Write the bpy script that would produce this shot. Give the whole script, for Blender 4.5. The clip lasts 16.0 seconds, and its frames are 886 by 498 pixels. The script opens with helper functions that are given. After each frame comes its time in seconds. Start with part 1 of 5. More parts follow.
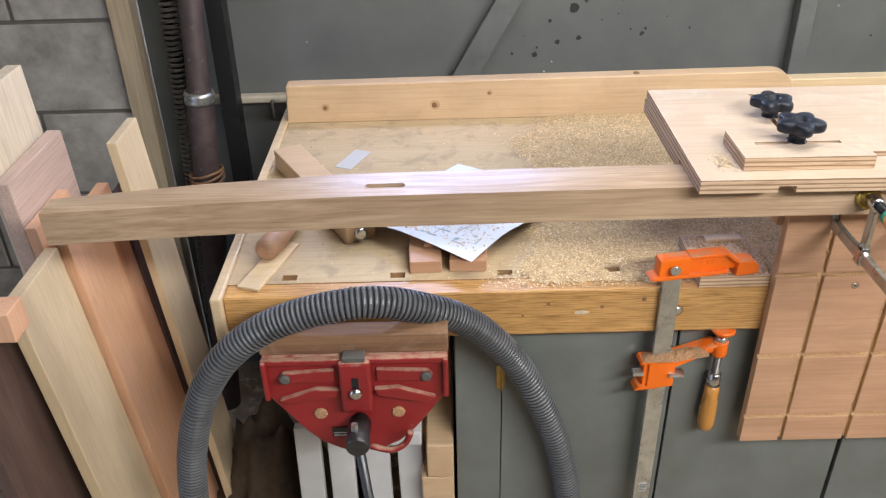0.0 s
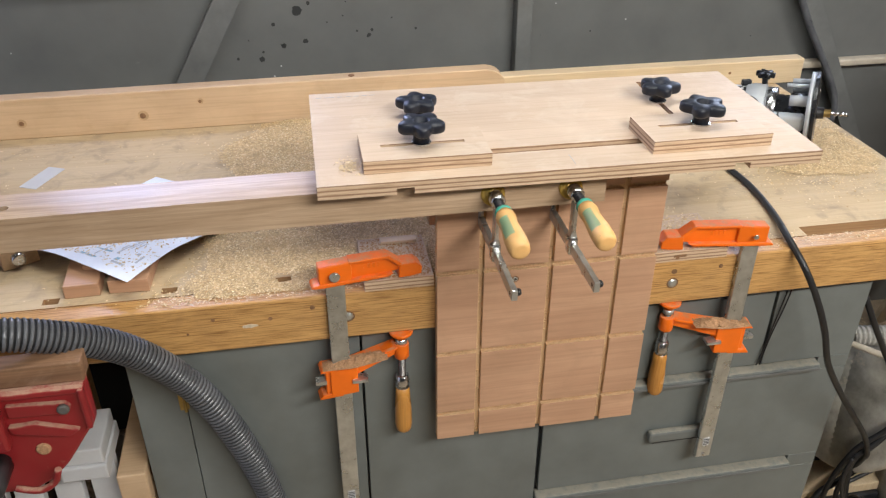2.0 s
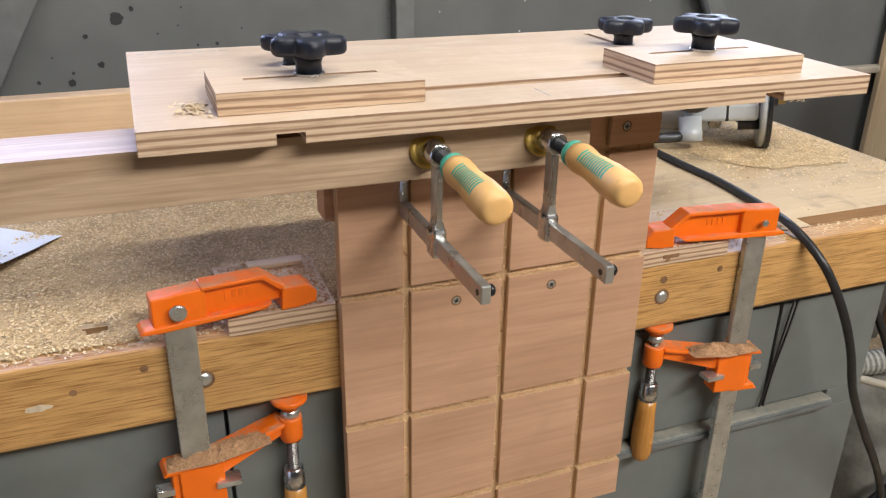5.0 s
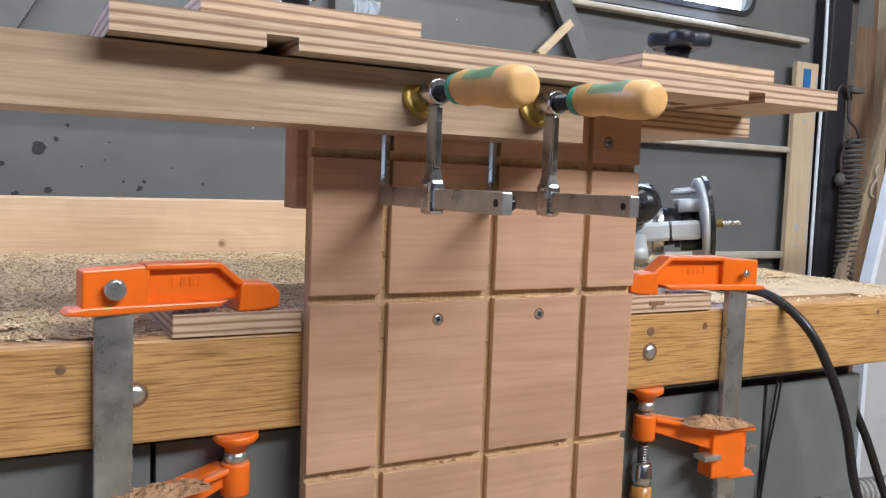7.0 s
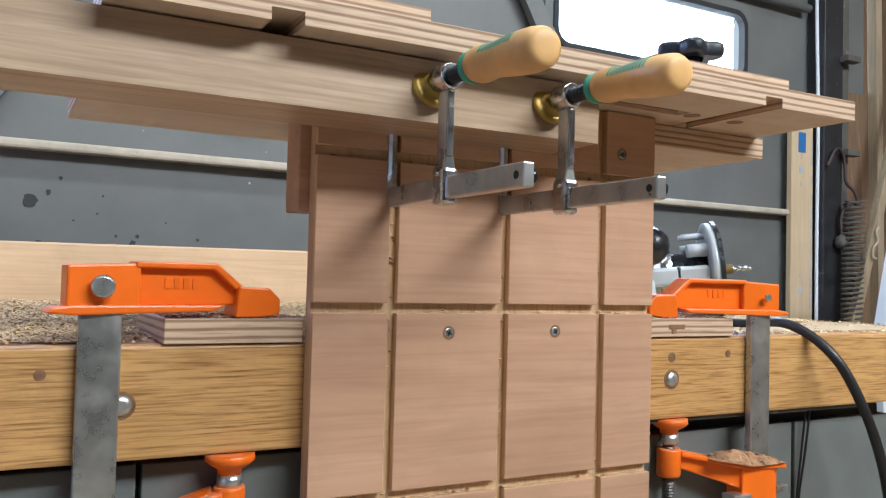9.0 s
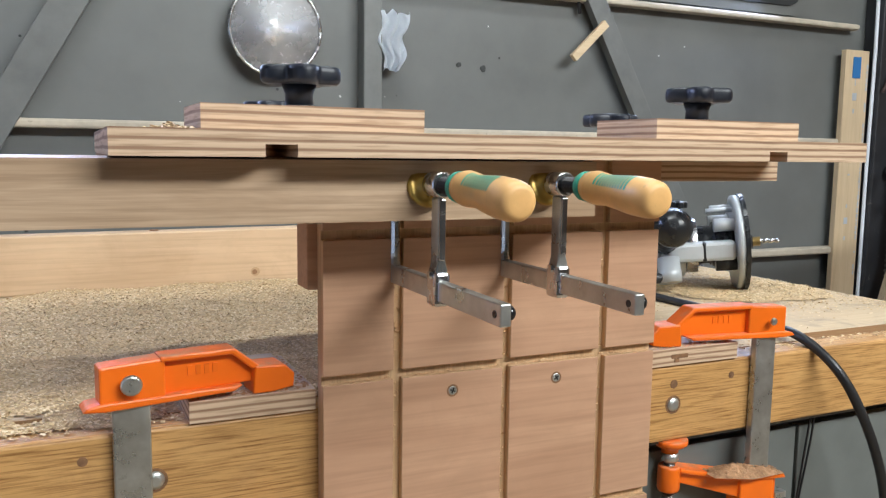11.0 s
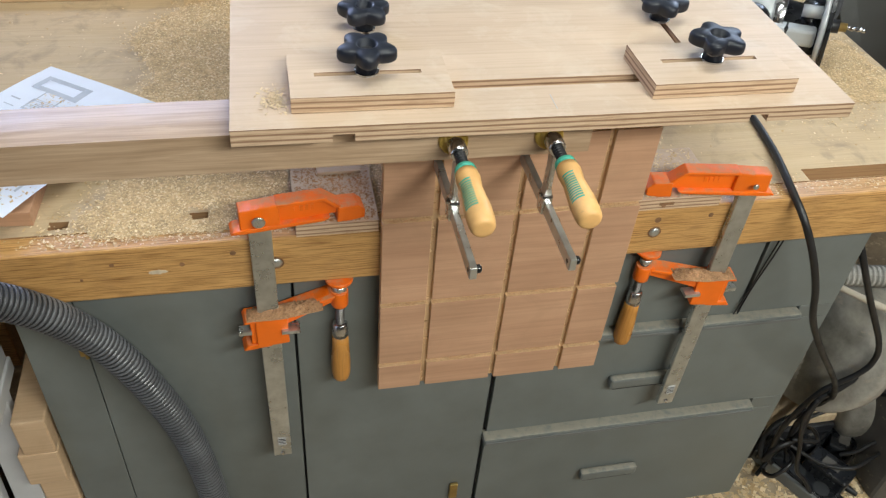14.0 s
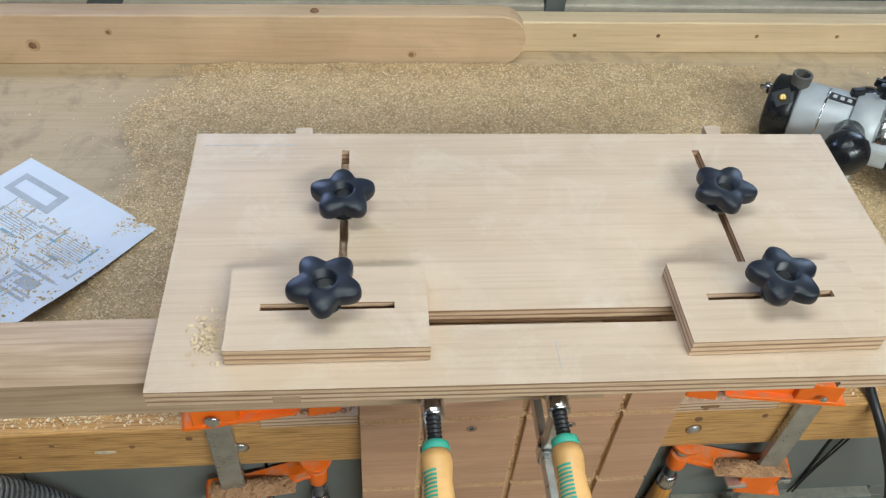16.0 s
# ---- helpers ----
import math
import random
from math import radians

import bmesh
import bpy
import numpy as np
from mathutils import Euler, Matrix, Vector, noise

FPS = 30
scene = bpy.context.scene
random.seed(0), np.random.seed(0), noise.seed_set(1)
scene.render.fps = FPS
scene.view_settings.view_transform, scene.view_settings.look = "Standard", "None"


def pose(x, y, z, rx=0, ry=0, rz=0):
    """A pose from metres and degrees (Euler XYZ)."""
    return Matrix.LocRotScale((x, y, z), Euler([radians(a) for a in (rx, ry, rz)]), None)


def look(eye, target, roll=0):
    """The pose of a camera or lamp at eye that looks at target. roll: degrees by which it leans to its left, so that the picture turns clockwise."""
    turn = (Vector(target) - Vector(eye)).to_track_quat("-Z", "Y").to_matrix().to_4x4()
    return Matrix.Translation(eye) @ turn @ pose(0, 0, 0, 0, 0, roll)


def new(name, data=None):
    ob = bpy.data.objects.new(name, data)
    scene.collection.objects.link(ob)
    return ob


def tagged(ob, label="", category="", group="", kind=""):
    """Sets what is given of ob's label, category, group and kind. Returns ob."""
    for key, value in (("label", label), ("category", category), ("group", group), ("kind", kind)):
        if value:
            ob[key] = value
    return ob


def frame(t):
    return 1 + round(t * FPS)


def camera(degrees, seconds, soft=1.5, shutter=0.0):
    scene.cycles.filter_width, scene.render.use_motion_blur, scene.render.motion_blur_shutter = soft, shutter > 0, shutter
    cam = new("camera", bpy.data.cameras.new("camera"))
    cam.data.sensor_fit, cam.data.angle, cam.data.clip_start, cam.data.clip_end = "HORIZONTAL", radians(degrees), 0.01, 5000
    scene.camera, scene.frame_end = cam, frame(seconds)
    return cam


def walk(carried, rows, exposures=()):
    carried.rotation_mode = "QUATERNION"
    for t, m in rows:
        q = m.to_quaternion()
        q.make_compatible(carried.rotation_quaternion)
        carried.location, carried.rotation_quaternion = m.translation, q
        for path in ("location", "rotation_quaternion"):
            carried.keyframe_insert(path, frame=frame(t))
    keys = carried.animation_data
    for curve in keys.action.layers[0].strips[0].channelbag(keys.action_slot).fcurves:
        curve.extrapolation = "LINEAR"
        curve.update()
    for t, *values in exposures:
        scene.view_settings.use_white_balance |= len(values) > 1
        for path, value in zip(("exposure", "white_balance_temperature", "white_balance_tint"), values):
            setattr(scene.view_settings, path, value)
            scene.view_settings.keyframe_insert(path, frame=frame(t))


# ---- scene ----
cam = camera(56.5, 16.0, 1.25)
PATH = [
    (0, (-0.001, -0.032, 1.635), (-0.005, 1.673, 0.589), -1.5),
    (0.5, (0.107, -0.027, 1.634), (0.165, 1.676, 0.586), -1.5),
    (1, (0.198, -0.034, 1.635), (0.329, 1.662, 0.584), -1.2),
    (1.5, (0.264, -0.034, 1.632), (0.483, 1.654, 0.583), -0.4),
    (2, (0.322, -0.028, 1.628), (0.628, 1.648, 0.58), 0.2),
    (2.5, (0.362, -0.007, 1.62), (0.755, 1.653, 0.577), 1.0),
    (3, (0.353, 0.086, 1.581), (0.847, 1.719, 0.537), -0.0),
    (3.2, (0.345, 0.122, 1.552), (0.867, 1.737, 0.494), -0.6),
    (5.3, (0.322, 0.303, 1.275), (1.037, 2.034, 0.568), 0.95),
    (5.5, (0.311, 0.31, 1.245), (1.058, 2.055, 0.617), 0.98),
    (6, (0.278, 0.323, 1.156), (1.081, 2.098, 0.703), 1.6),
    (6.5, (0.265, 0.332, 1.099), (1.154, 2.103, 0.825), 1.8),
    (7, (0.27, 0.342, 1.037), (1.216, 2.098, 0.882), 2.1),
    (7.5, (0.278, 0.347, 1.017), (1.25, 2.095, 0.971), 2.2),
    (8, (0.271, 0.372, 0.979), (1.249, 2.117, 0.998), 1.9),
    (8.5, (0.275, 0.388, 0.956), (1.244, 2.137, 1.0), 1.6),
    (9, (0.278, 0.384, 0.96), (1.235, 2.139, 1.031), 1.5),
    (9.2, (0.277, 0.382, 0.963), (1.228, 2.139, 1.042), 1.3),
    (11.3, (0.305, 0.321, 1.183), (1.094, 2.115, 0.789), 1.1),
    (11.5, (0.304, 0.308, 1.216), (1.055, 2.089, 0.704), 1.38),
    (12, (0.302, 0.258, 1.294), (0.956, 1.994, 0.546), 1.7),
    (12.5, (0.312, 0.218, 1.413), (0.874, 1.859, 0.419), 2.7),
    (13, (0.361, 0.156, 1.507), (0.804, 1.743, 0.373), 3.7),
    (13.5, (0.383, 0.155, 1.57), (0.776, 1.654, 0.306), 4.8),
    (14, (0.375, 0.208, 1.621), (0.753, 1.647, 0.285), 5.3),
    (14.5, (0.445, 0.262, 1.663), (0.787, 1.734, 0.353), 6.2),
    (15, (0.513, 0.305, 1.702), (0.79, 1.806, 0.411), 6.3),
    (15.5, (0.527, 0.41, 1.722), (0.754, 1.862, 0.365), 4.7),
    (16, (0.513, 0.533, 1.723), (0.697, 1.886, 0.262), 4.6),
]

EXPO = [(0.0, 0.11, 6350, 9), (1.0, -0.05, 6350, 9), (3.0, -0.18, 6700, 9), (5.5, -0.1, 6350, 10), (7.0, 0.0, 5850, 10), (9.0, 0.07, 5750, 6), (11.5, -0.06, 6100, 5), (12.5, -0.21, 6250, 3), (13.5, -0.25, 6450, 3),
        (14.5, -0.38, 6350, 1), (15.2, -0.45, 6150, -1), (16.0, -0.49, 5950, -1)]
walk(cam, [(t, look(eye, target, roll)) for t, eye, target, roll in PATH], EXPO)

# ---- light ----
world = bpy.data.worlds.new("world")
scene.world = world
world.use_nodes = True
wn = world.node_tree.nodes
wl = world.node_tree.links
sky = wn.new("ShaderNodeTexSky")
sky.sky_type = "NISHITA"
sky.sun_disc = False
sky.sun_elevation = radians(40)
sky.sun_rotation = radians(20)
wl.new(sky.outputs[0], wn["Background"].inputs[0])
wn["Background"].inputs[1].default_value = 0.1


def area(name, place, target, sx, sy, power, colour):
    d = bpy.data.lights.new(name, "AREA")
    d.shape, d.size, d.size_y, d.energy, d.color = "RECTANGLE", sx, sy, power, colour
    ob = new(name, d)
    ob.matrix_world = look(place, target)
    return ob


area("ceiling_tube_light", (0.66, 1.05, 2.62), (0.66, 1.06, 0.0), 1.25, 0.16, 21.0, (1.0, 0.985, 0.96))
area("ceiling_tube_light", (1.55, -0.86, 2.6), (1.0, 0.7, 0.6), 2.2, 0.14, 98.0, (1.0, 0.98, 0.945))
# Cool fill lamp from the west, added to tint left-facing sides.
area("doorway_daylight", (-1.64, 0.1, 1.15), (0.4, 0.9, 1.1), 0.84, 1.8, 6.0, (0.6, 0.68, 1.0))
area("window_daylight", (1.76, 2.03, 1.62), (1.1, 0.9, 0.9), 0.62, 0.17, 9.0, (0.6, 0.7, 1.0))
area("window_daylight", (0.015, 2.03, 1.62), (0.25, 0.9, 0.95), 0.62, 0.17, 10.0, (0.46, 0.54, 1.0))


# ---- materials ----
def nodes_of(name):
    m = bpy.data.materials.new(name)
    m.use_nodes = True
    nt = m.node_tree
    return m, nt.nodes, nt.links, nt.nodes["Principled BSDF"]


def coords(n, l, scale=(1, 1, 1), shift=True):
    tc = n.new("ShaderNodeTexCoord")
    mp = n.new("ShaderNodeMapping")
    mp.inputs["Scale"].default_value = scale
    l.new(tc.outputs["Object"], mp.inputs["Vector"])
    if shift:
        oi = n.new("ShaderNodeObjectInfo")
        mu = n.new("ShaderNodeMath")
        mu.operation = "MULTIPLY"
        mu.inputs[1].default_value = 37.0
        l.new(oi.outputs["Random"], mu.inputs[0])
        l.new(mu.outputs[0], mp.inputs["Location"])
    return mp


def noise_tex(n, l, vec, scale, detail=4.0, rough=0.55, dist=0.0):
    t = n.new("ShaderNodeTexNoise")
    t.inputs["Scale"].default_value = scale
    t.inputs["Detail"].default_value = detail
    t.inputs["Roughness"].default_value = rough
    t.inputs["Distortion"].default_value = dist
    l.new(vec.outputs[0], t.inputs["Vector"])
    return t


def ramp(n, l, src, stops):
    r = n.new("ShaderNodeValToRGB")
    el = r.color_ramp.elements
    while len(el) < len(stops):
        el.new(0.5)
    for e, (p, c) in zip(el, stops):
        e.position, e.color = p, (*c, 1.0)
    l.new(src, r.inputs[0])
    return r


def mixc(n, l, fac, a, b, mode="MIX"):
    m = n.new("ShaderNodeMix")
    m.data_type, m.blend_type = "RGBA", mode
    for k, v in ((0, fac), (6, a), (7, b)):
        if isinstance(v, (int, float)):
            m.inputs[k].default_value = v
        elif isinstance(v, tuple):
            m.inputs[k].default_value = (*v, 1.0)
        else:
            l.new(v, m.inputs[k])
    return m.outputs[2]


def bumped(n, l, bsdf, height, strength, dist=0.002):
    b = n.new("ShaderNodeBump")
    b.inputs["Strength"].default_value = strength
    b.inputs["Distance"].default_value = dist
    l.new(height, b.inputs["Height"])
    l.new(b.outputs[0], bsdf.inputs["Normal"])


def wood(name, light, dark, axis="x", rough=0.55, ring=9.0, fine=120.0, contrast=1.0, dirt=None, dirt_amount=0.5, pore=0.55, deep=(0.62, 0.58, 0.54), run=0.03):
    """Grain along one axis: broad figure, fine pores, and stains if asked for."""
    m, n, l, b = nodes_of(name)
    i = "xyz".index(axis)
    sc = [1.0, 1.0, 1.0]
    sc[i] = 0.09
    v1 = coords(n, l, tuple(sc))
    f1 = noise_tex(n, l, v1, ring * 4, 5.0, 0.6, 1.2)
    sc2 = [1.0, 1.0, 1.0]
    sc2[i] = run
    v2 = coords(n, l, tuple(sc2))
    f2 = noise_tex(n, l, v2, fine * 3, 3.0, 0.6)
    mid = tuple((a + c) / 2 for a, c in zip(light, dark))
    base = ramp(n, l, f1.outputs["Fac"], [(0.5 - 0.24 / contrast, dark), (0.5, mid), (0.5 + 0.2 / contrast, light)])
    pores = ramp(n, l, f2.outputs["Fac"], [(0.3, deep), (0.55, (1.0, 1.0, 1.0))])
    col = mixc(n, l, pore, base.outputs[0], pores.outputs[0], "MULTIPLY")
    v3 = coords(n, l)
    f3 = noise_tex(n, l, v3, 5.0, 4.0)
    tone = ramp(n, l, f3.outputs["Fac"], [(0.3, (0.86, 0.84, 0.82)), (0.7, (1.08, 1.06, 1.04))])
    col = mixc(n, l, 0.7, col, tone.outputs[0], "MULTIPLY")
    if dirt:
        f4 = noise_tex(n, l, v3, 17.0, 6.0, 0.65, 0.6)
        d = ramp(n, l, f4.outputs["Fac"], [(0.5, (0, 0, 0)), (0.72, (dirt_amount,) * 3)])
        col = mixc(n, l, d.outputs[0], col, dirt)
    l.new(col, b.inputs["Base Color"])
    rr = ramp(n, l, f3.outputs["Fac"], [(0.3, (rough - 0.1,) * 3), (0.7, (rough + 0.12,) * 3)])
    l.new(rr.outputs[0], b.inputs["Roughness"])
    bumped(n, l, b, f2.outputs["Fac"], 0.25, 0.0006)
    return m


def ply_edge(name, light, dark, layer=0.0046):
    """Stacked veneers seen on the edge of plywood, alternating tone with wavy end grain."""
    m, n, l, b = nodes_of(name)
    v = coords(n, l, (0.25, 0.25, 1.0), False)
    w = n.new("ShaderNodeTexWave")
    w.bands_direction = "Z"
    w.inputs["Scale"].default_value = 0.314 / layer
    w.inputs["Distortion"].default_value = 3.4
    w.inputs["Detail"].default_value = 3.0
    w.inputs["Detail Scale"].default_value = 0.35
    l.new(v.outputs[0], w.inputs["Vector"])
    base = ramp(n, l, w.outputs["Fac"], [(0.12, dark), (0.3, tuple((a * 2 + c) / 3 for a, c in zip(light, dark))), (0.6, light), (0.92, light)])
    v2 = coords(n, l, (0.05, 0.05, 1.0))
    f = noise_tex(n, l, v2, 420.0, 3.0)
    streak = ramp(n, l, f.outputs["Fac"], [(0.34, (0.5, 0.4, 0.32)), (0.5, (1, 1, 1))])
    col = mixc(n, l, 0.5, base.outputs[0], streak.outputs[0], "MULTIPLY")
    l.new(col, b.inputs["Base Color"])
    b.inputs["Roughness"].default_value = 0.62
    bumped(n, l, b, w.outputs["Fac"], 0.3, 0.0005)
    return m


def plain(name, colour, rough=0.5, metal=0.0, var=0.12, scale=30.0, spots=None, spot_at=0.66, bump=0.1, coat=0.0):
    """Paint, plastic or metal with mottling, optional dust or chips, and a fine relief."""
    m, n, l, b = nodes_of(name)
    v = coords(n, l)
    f = noise_tex(n, l, v, scale, 5.0, 0.6)
    g = noise_tex(n, l, v, scale * 0.16, 3.0)
    lo = tuple(c * (1 - var) for c in colour)
    hi = tuple(min(1.0, c * (1 + var)) for c in colour)
    a = ramp(n, l, f.outputs["Fac"], [(0.3, lo), (0.7, hi)])
    t = ramp(n, l, g.outputs["Fac"], [(0.3, (1 - var,) * 3), (0.7, (1 + var * 0.5,) * 3)])
    col = mixc(n, l, 0.8, a.outputs[0], t.outputs[0], "MULTIPLY")
    if spots:
        s = noise_tex(n, l, v, scale * 1.7, 6.0, 0.7)
        k = ramp(n, l, s.outputs["Fac"], [(spot_at, (0, 0, 0)), (min(1.0, spot_at + 0.08), (0.8, 0.8, 0.8))])
        col = mixc(n, l, k.outputs[0], col, spots)
    l.new(col, b.inputs["Base Color"])
    b.inputs["Metallic"].default_value = metal
    r = ramp(n, l, f.outputs["Fac"], [(0.3, (max(0.03, rough - 0.1),) * 3), (0.7, (min(1.0, rough + 0.1),) * 3)])
    l.new(r.outputs[0], b.inputs["Roughness"])
    b.inputs["Coat Weight"].default_value = coat
    bumped(n, l, b, f.outputs["Fac"], bump, 0.001)
    return m


def dusted(name, colour, rough, dust, amount=0.75, up=0.26):
    """A painted surface with wood dust lying where it faces up and in blotches."""
    m, n, l, b = nodes_of(name)
    v = coords(n, l)
    f = noise_tex(n, l, v, 60.0, 6.0, 0.65)
    geo = n.new("ShaderNodeNewGeometry")
    sep = n.new("ShaderNodeSeparateXYZ")
    l.new(geo.outputs["Normal"], sep.inputs[0])
    ad = n.new("ShaderNodeMath")
    ad.operation = "MULTIPLY_ADD"
    l.new(sep.outputs["Z"], ad.inputs[0])
    ad.inputs[1].default_value = up
    l.new(f.outputs["Fac"], ad.inputs[2])
    k = ramp(n, l, ad.outputs[0], [(0.66, (0, 0, 0)), (0.92, (amount,) * 3)])
    g = noise_tex(n, l, v, 12.0, 4.0)
    t = ramp(n, l, g.outputs["Fac"], [(0.3, tuple(c * 0.85 for c in colour)), (0.7, tuple(min(1, c * 1.1) for c in colour))])
    col = mixc(n, l, k.outputs[0], t.outputs[0], dust)
    l.new(col, b.inputs["Base Color"])
    r = ramp(n, l, ad.outputs[0], [(0.6, (rough,) * 3), (0.9, (0.9, 0.9, 0.9))])
    l.new(r.outputs[0], b.inputs["Roughness"])
    bumped(n, l, b, f.outputs["Fac"], 0.15, 0.0008)
    return m


def glow(name, colour, strength):
    m, n, l, b = nodes_of(name)
    b.inputs["Base Color"].default_value = (*colour, 1)
    b.inputs["Emission Color"].default_value = (*colour, 1)
    b.inputs["Emission Strength"].default_value = strength
    return m


DUST = (0.56, 0.42, 0.27)
M_ply = wood("plywood_face", (0.61, 0.485, 0.37), (0.52, 0.40, 0.295), "x", 0.52, 4.0, 60.0, 0.8, (0.66, 0.57, 0.46), 0.5, 0.28)
M_plyedge = ply_edge("plywood_edge", (0.62, 0.45, 0.30), (0.31, 0.185, 0.11), 0.0064)
M_walnut = wood("rail_wood", (0.52, 0.38, 0.255), (0.36, 0.245, 0.15), "x", 0.38, 11.0, 90.0, 1.25, None, 0.5, 0.65)
M_panel = wood("red_veneer", (0.595, 0.36, 0.225), (0.465, 0.265, 0.16), "x", 0.55, 6.0, 60.0, 0.95, (0.36, 0.22, 0.13), 0.3, 0.32)
M_panelcore = wood("red_veneer_core", (0.68, 0.47, 0.27), (0.56, 0.36, 0.19), "z", 0.65)
M_oak = wood("oak_apron", (0.64, 0.375, 0.14), (0.52, 0.29, 0.10), "x", 0.42, 11.0, 165.0, 0.9, (0.30, 0.165, 0.07), 0.35, 0.9, (0.40, 0.31, 0.22), 0.04)
M_bench = wood("bench_top_wood", (0.58, 0.46, 0.30), (0.49, 0.37, 0.225), "x", 0.6, 6.0, 90.0, 0.8, (0.24, 0.19, 0.145), 0.6, 0.25)
M_inside = wood("darker_inner_wood", (0.42, 0.25, 0.12), (0.33, 0.19, 0.09), "x", 0.7)
M_pine = wood("pine_plank", (0.665, 0.485, 0.31), (0.565, 0.39, 0.235), "x", 0.5, 4.0, 70.0, 1.1, (0.40, 0.26, 0.14), 0.25, 0.3)
M_pinepale = wood("pale_pine", (0.74, 0.6, 0.4), (0.64, 0.48, 0.29), "x", 0.55, 5.0, 70.0, 0.8, None, 0.5, 0.3)
M_palev = wood("pale_board", (0.68, 0.55, 0.37), (0.6, 0.46, 0.29), "z", 0.55, 4.0, 70.0, 0.7, None, 0.5, 0.3)
M_orangev = wood("red_cedar_board", (0.73, 0.44, 0.28), (0.65, 0.365, 0.22), "z", 0.55, 4.0, 70.0, 0.7, None, 0.5, 0.3)
M_purplev = wood("pinkish_board", (0.60, 0.45, 0.37), (0.51, 0.37, 0.30), "y", 0.6)
M_darkv = wood("dark_board", (0.14, 0.085, 0.07), (0.08, 0.05, 0.04), "z", 0.6)
M_brownv = wood("brown_boarding", (0.27, 0.17, 0.10), (0.16, 0.10, 0.06), "z", 0.7)
M_handle = wood("varnished_handle", (0.62, 0.30, 0.07), (0.50, 0.22, 0.045), "z", 0.3)
for dry in (M_bench, M_ply):
    dry.node_tree.nodes["Principled BSDF"].inputs["Specular IOR Level"].default_value = 0.22
M_bandknot = plain("knot_and_hole_brown", (0.24, 0.125, 0.06), 0.6, 0.0, 0.35, 120.0)
M_wall = plain("grey_painted_sheet", (0.138, 0.143, 0.138), 0.5, 0.0, 0.1, 9.0, (0.26, 0.26, 0.25), 0.7, 0.06)
M_frame = plain("grey_framing", (0.15, 0.155, 0.15), 0.55, 0.0, 0.15, 22.0, (0.28, 0.28, 0.27), 0.68)
M_batten = plain("cream_batten", (0.50, 0.44, 0.35), 0.6, 0.0, 0.15, 30.0, (0.24, 0.21, 0.17), 0.64)
M_spot = plain("dark_stain", (0.03, 0.032, 0.032), 0.6)
M_cab = plain("slate_cabinet_paint", (0.152, 0.165, 0.156), 0.45, 0.0, 0.12, 14.0, (0.18, 0.185, 0.17), 0.7, 0.05)
M_lip = dusted("dusty_cabinet_lip", (0.155, 0.167, 0.158), 0.45, (0.42, 0.37, 0.28), 0.5, 0.4)
M_cabdark = plain("cabinet_shadow_gap", (0.02, 0.022, 0.024), 0.7)
M_orange = dusted("orange_enamel", (0.87, 0.16, 0.006), 0.34, (0.52, 0.33, 0.2), 0.7, 0.24)
M_steel = plain("zinc_steel", (0.56, 0.57, 0.55), 0.32, 0.85, 0.2, 40.0, (0.3, 0.3, 0.28), 0.62, 0.1)
M_bright = plain("polished_steel", (0.62, 0.62, 0.63), 0.24, 1.0, 0.08, 60.0)
M_thread = plain("dark_thread", (0.02, 0.02, 0.022), 0.42, 0.3)
M_black = plain("black_plastic", (0.009, 0.010, 0.012), 0.3, 0.0, 0.15, 50.0)
M_knob = plain("navy_black_knob", (0.006, 0.009, 0.018), 0.45, 0.0, 0.2, 60.0)
M_brass = plain("brass", (0.42, 0.30, 0.11), 0.4, 0.9, 0.2, 60.0)
M_padyellow = plain("yellow_pad", (0.42, 0.27, 0.05), 0.4, 0.4)
M_yellow = plain("yellow_grip", (0.74, 0.43, 0.16), 0.45, 0.0, 0.12, 40.0, (0.56, 0.33, 0.14), 0.64)
M_green = plain("green_grip_print", (0.06, 0.36, 0.26), 0.5)
M_red = dusted("red_enamel", (0.26, 0.018, 0.02), 0.4, (0.45, 0.29, 0.2), 0.8, 0.4)
M_hose = plain("grey_hose_rubber", (0.115, 0.12, 0.13), 0.36, 0.0, 0.3, 25.0, (0.2, 0.19, 0.175), 0.64)
M_groove = plain("hose_groove_shade", (0.022, 0.023, 0.025), 0.6)
M_cable = plain("black_cable", (0.014, 0.014, 0.015), 0.45)
M_alu = plain("cast_aluminium", (0.47, 0.495, 0.51), 0.4, 0.15, 0.06, 40.0)
M_white = plain("white_paint", (0.52, 0.52, 0.52), 0.5, 0.0, 0.06, 20.0, (0.3, 0.28, 0.26), 0.7)
M_paper = plain("printed_paper", (0.72, 0.76, 0.82), 0.6, 0.0, 0.03, 30.0)
M_ink = plain("grey_ink", (0.45, 0.48, 0.52), 0.6)
M_blueink = plain("blue_ink", (0.25, 0.42, 0.52), 0.6)
M_block = plain("concrete_block", (0.29, 0.27, 0.245), 0.85, 0.0, 0.28, 20.0, (0.34, 0.325, 0.30), 0.62, 0.7)
M_mortar = plain("mortar", (0.15, 0.135, 0.12), 0.9, 0.0, 0.2, 40.0)
M_floor = plain("dusty_concrete_floor", (0.34, 0.265, 0.175), 0.85, 0.0, 0.35, 14.0, (0.6, 0.47, 0.31), 0.54, 0.5)
M_ceiling = plain("ceiling_paint", (0.17, 0.166, 0.155), 0.8)
M_room = plain("workshop_wall_paint", (0.11, 0.107, 0.1), 0.8)
M_rag = plain("brown_rag", (0.06, 0.04, 0.026), 0.95, 0.0, 0.35, 60.0, None, 0.6, 0.8)
M_rust = plain("rusty_pipe", (0.075, 0.05, 0.048), 0.6, 0.2, 0.35, 30.0, (0.2, 0.19, 0.19), 0.62, 0.3)
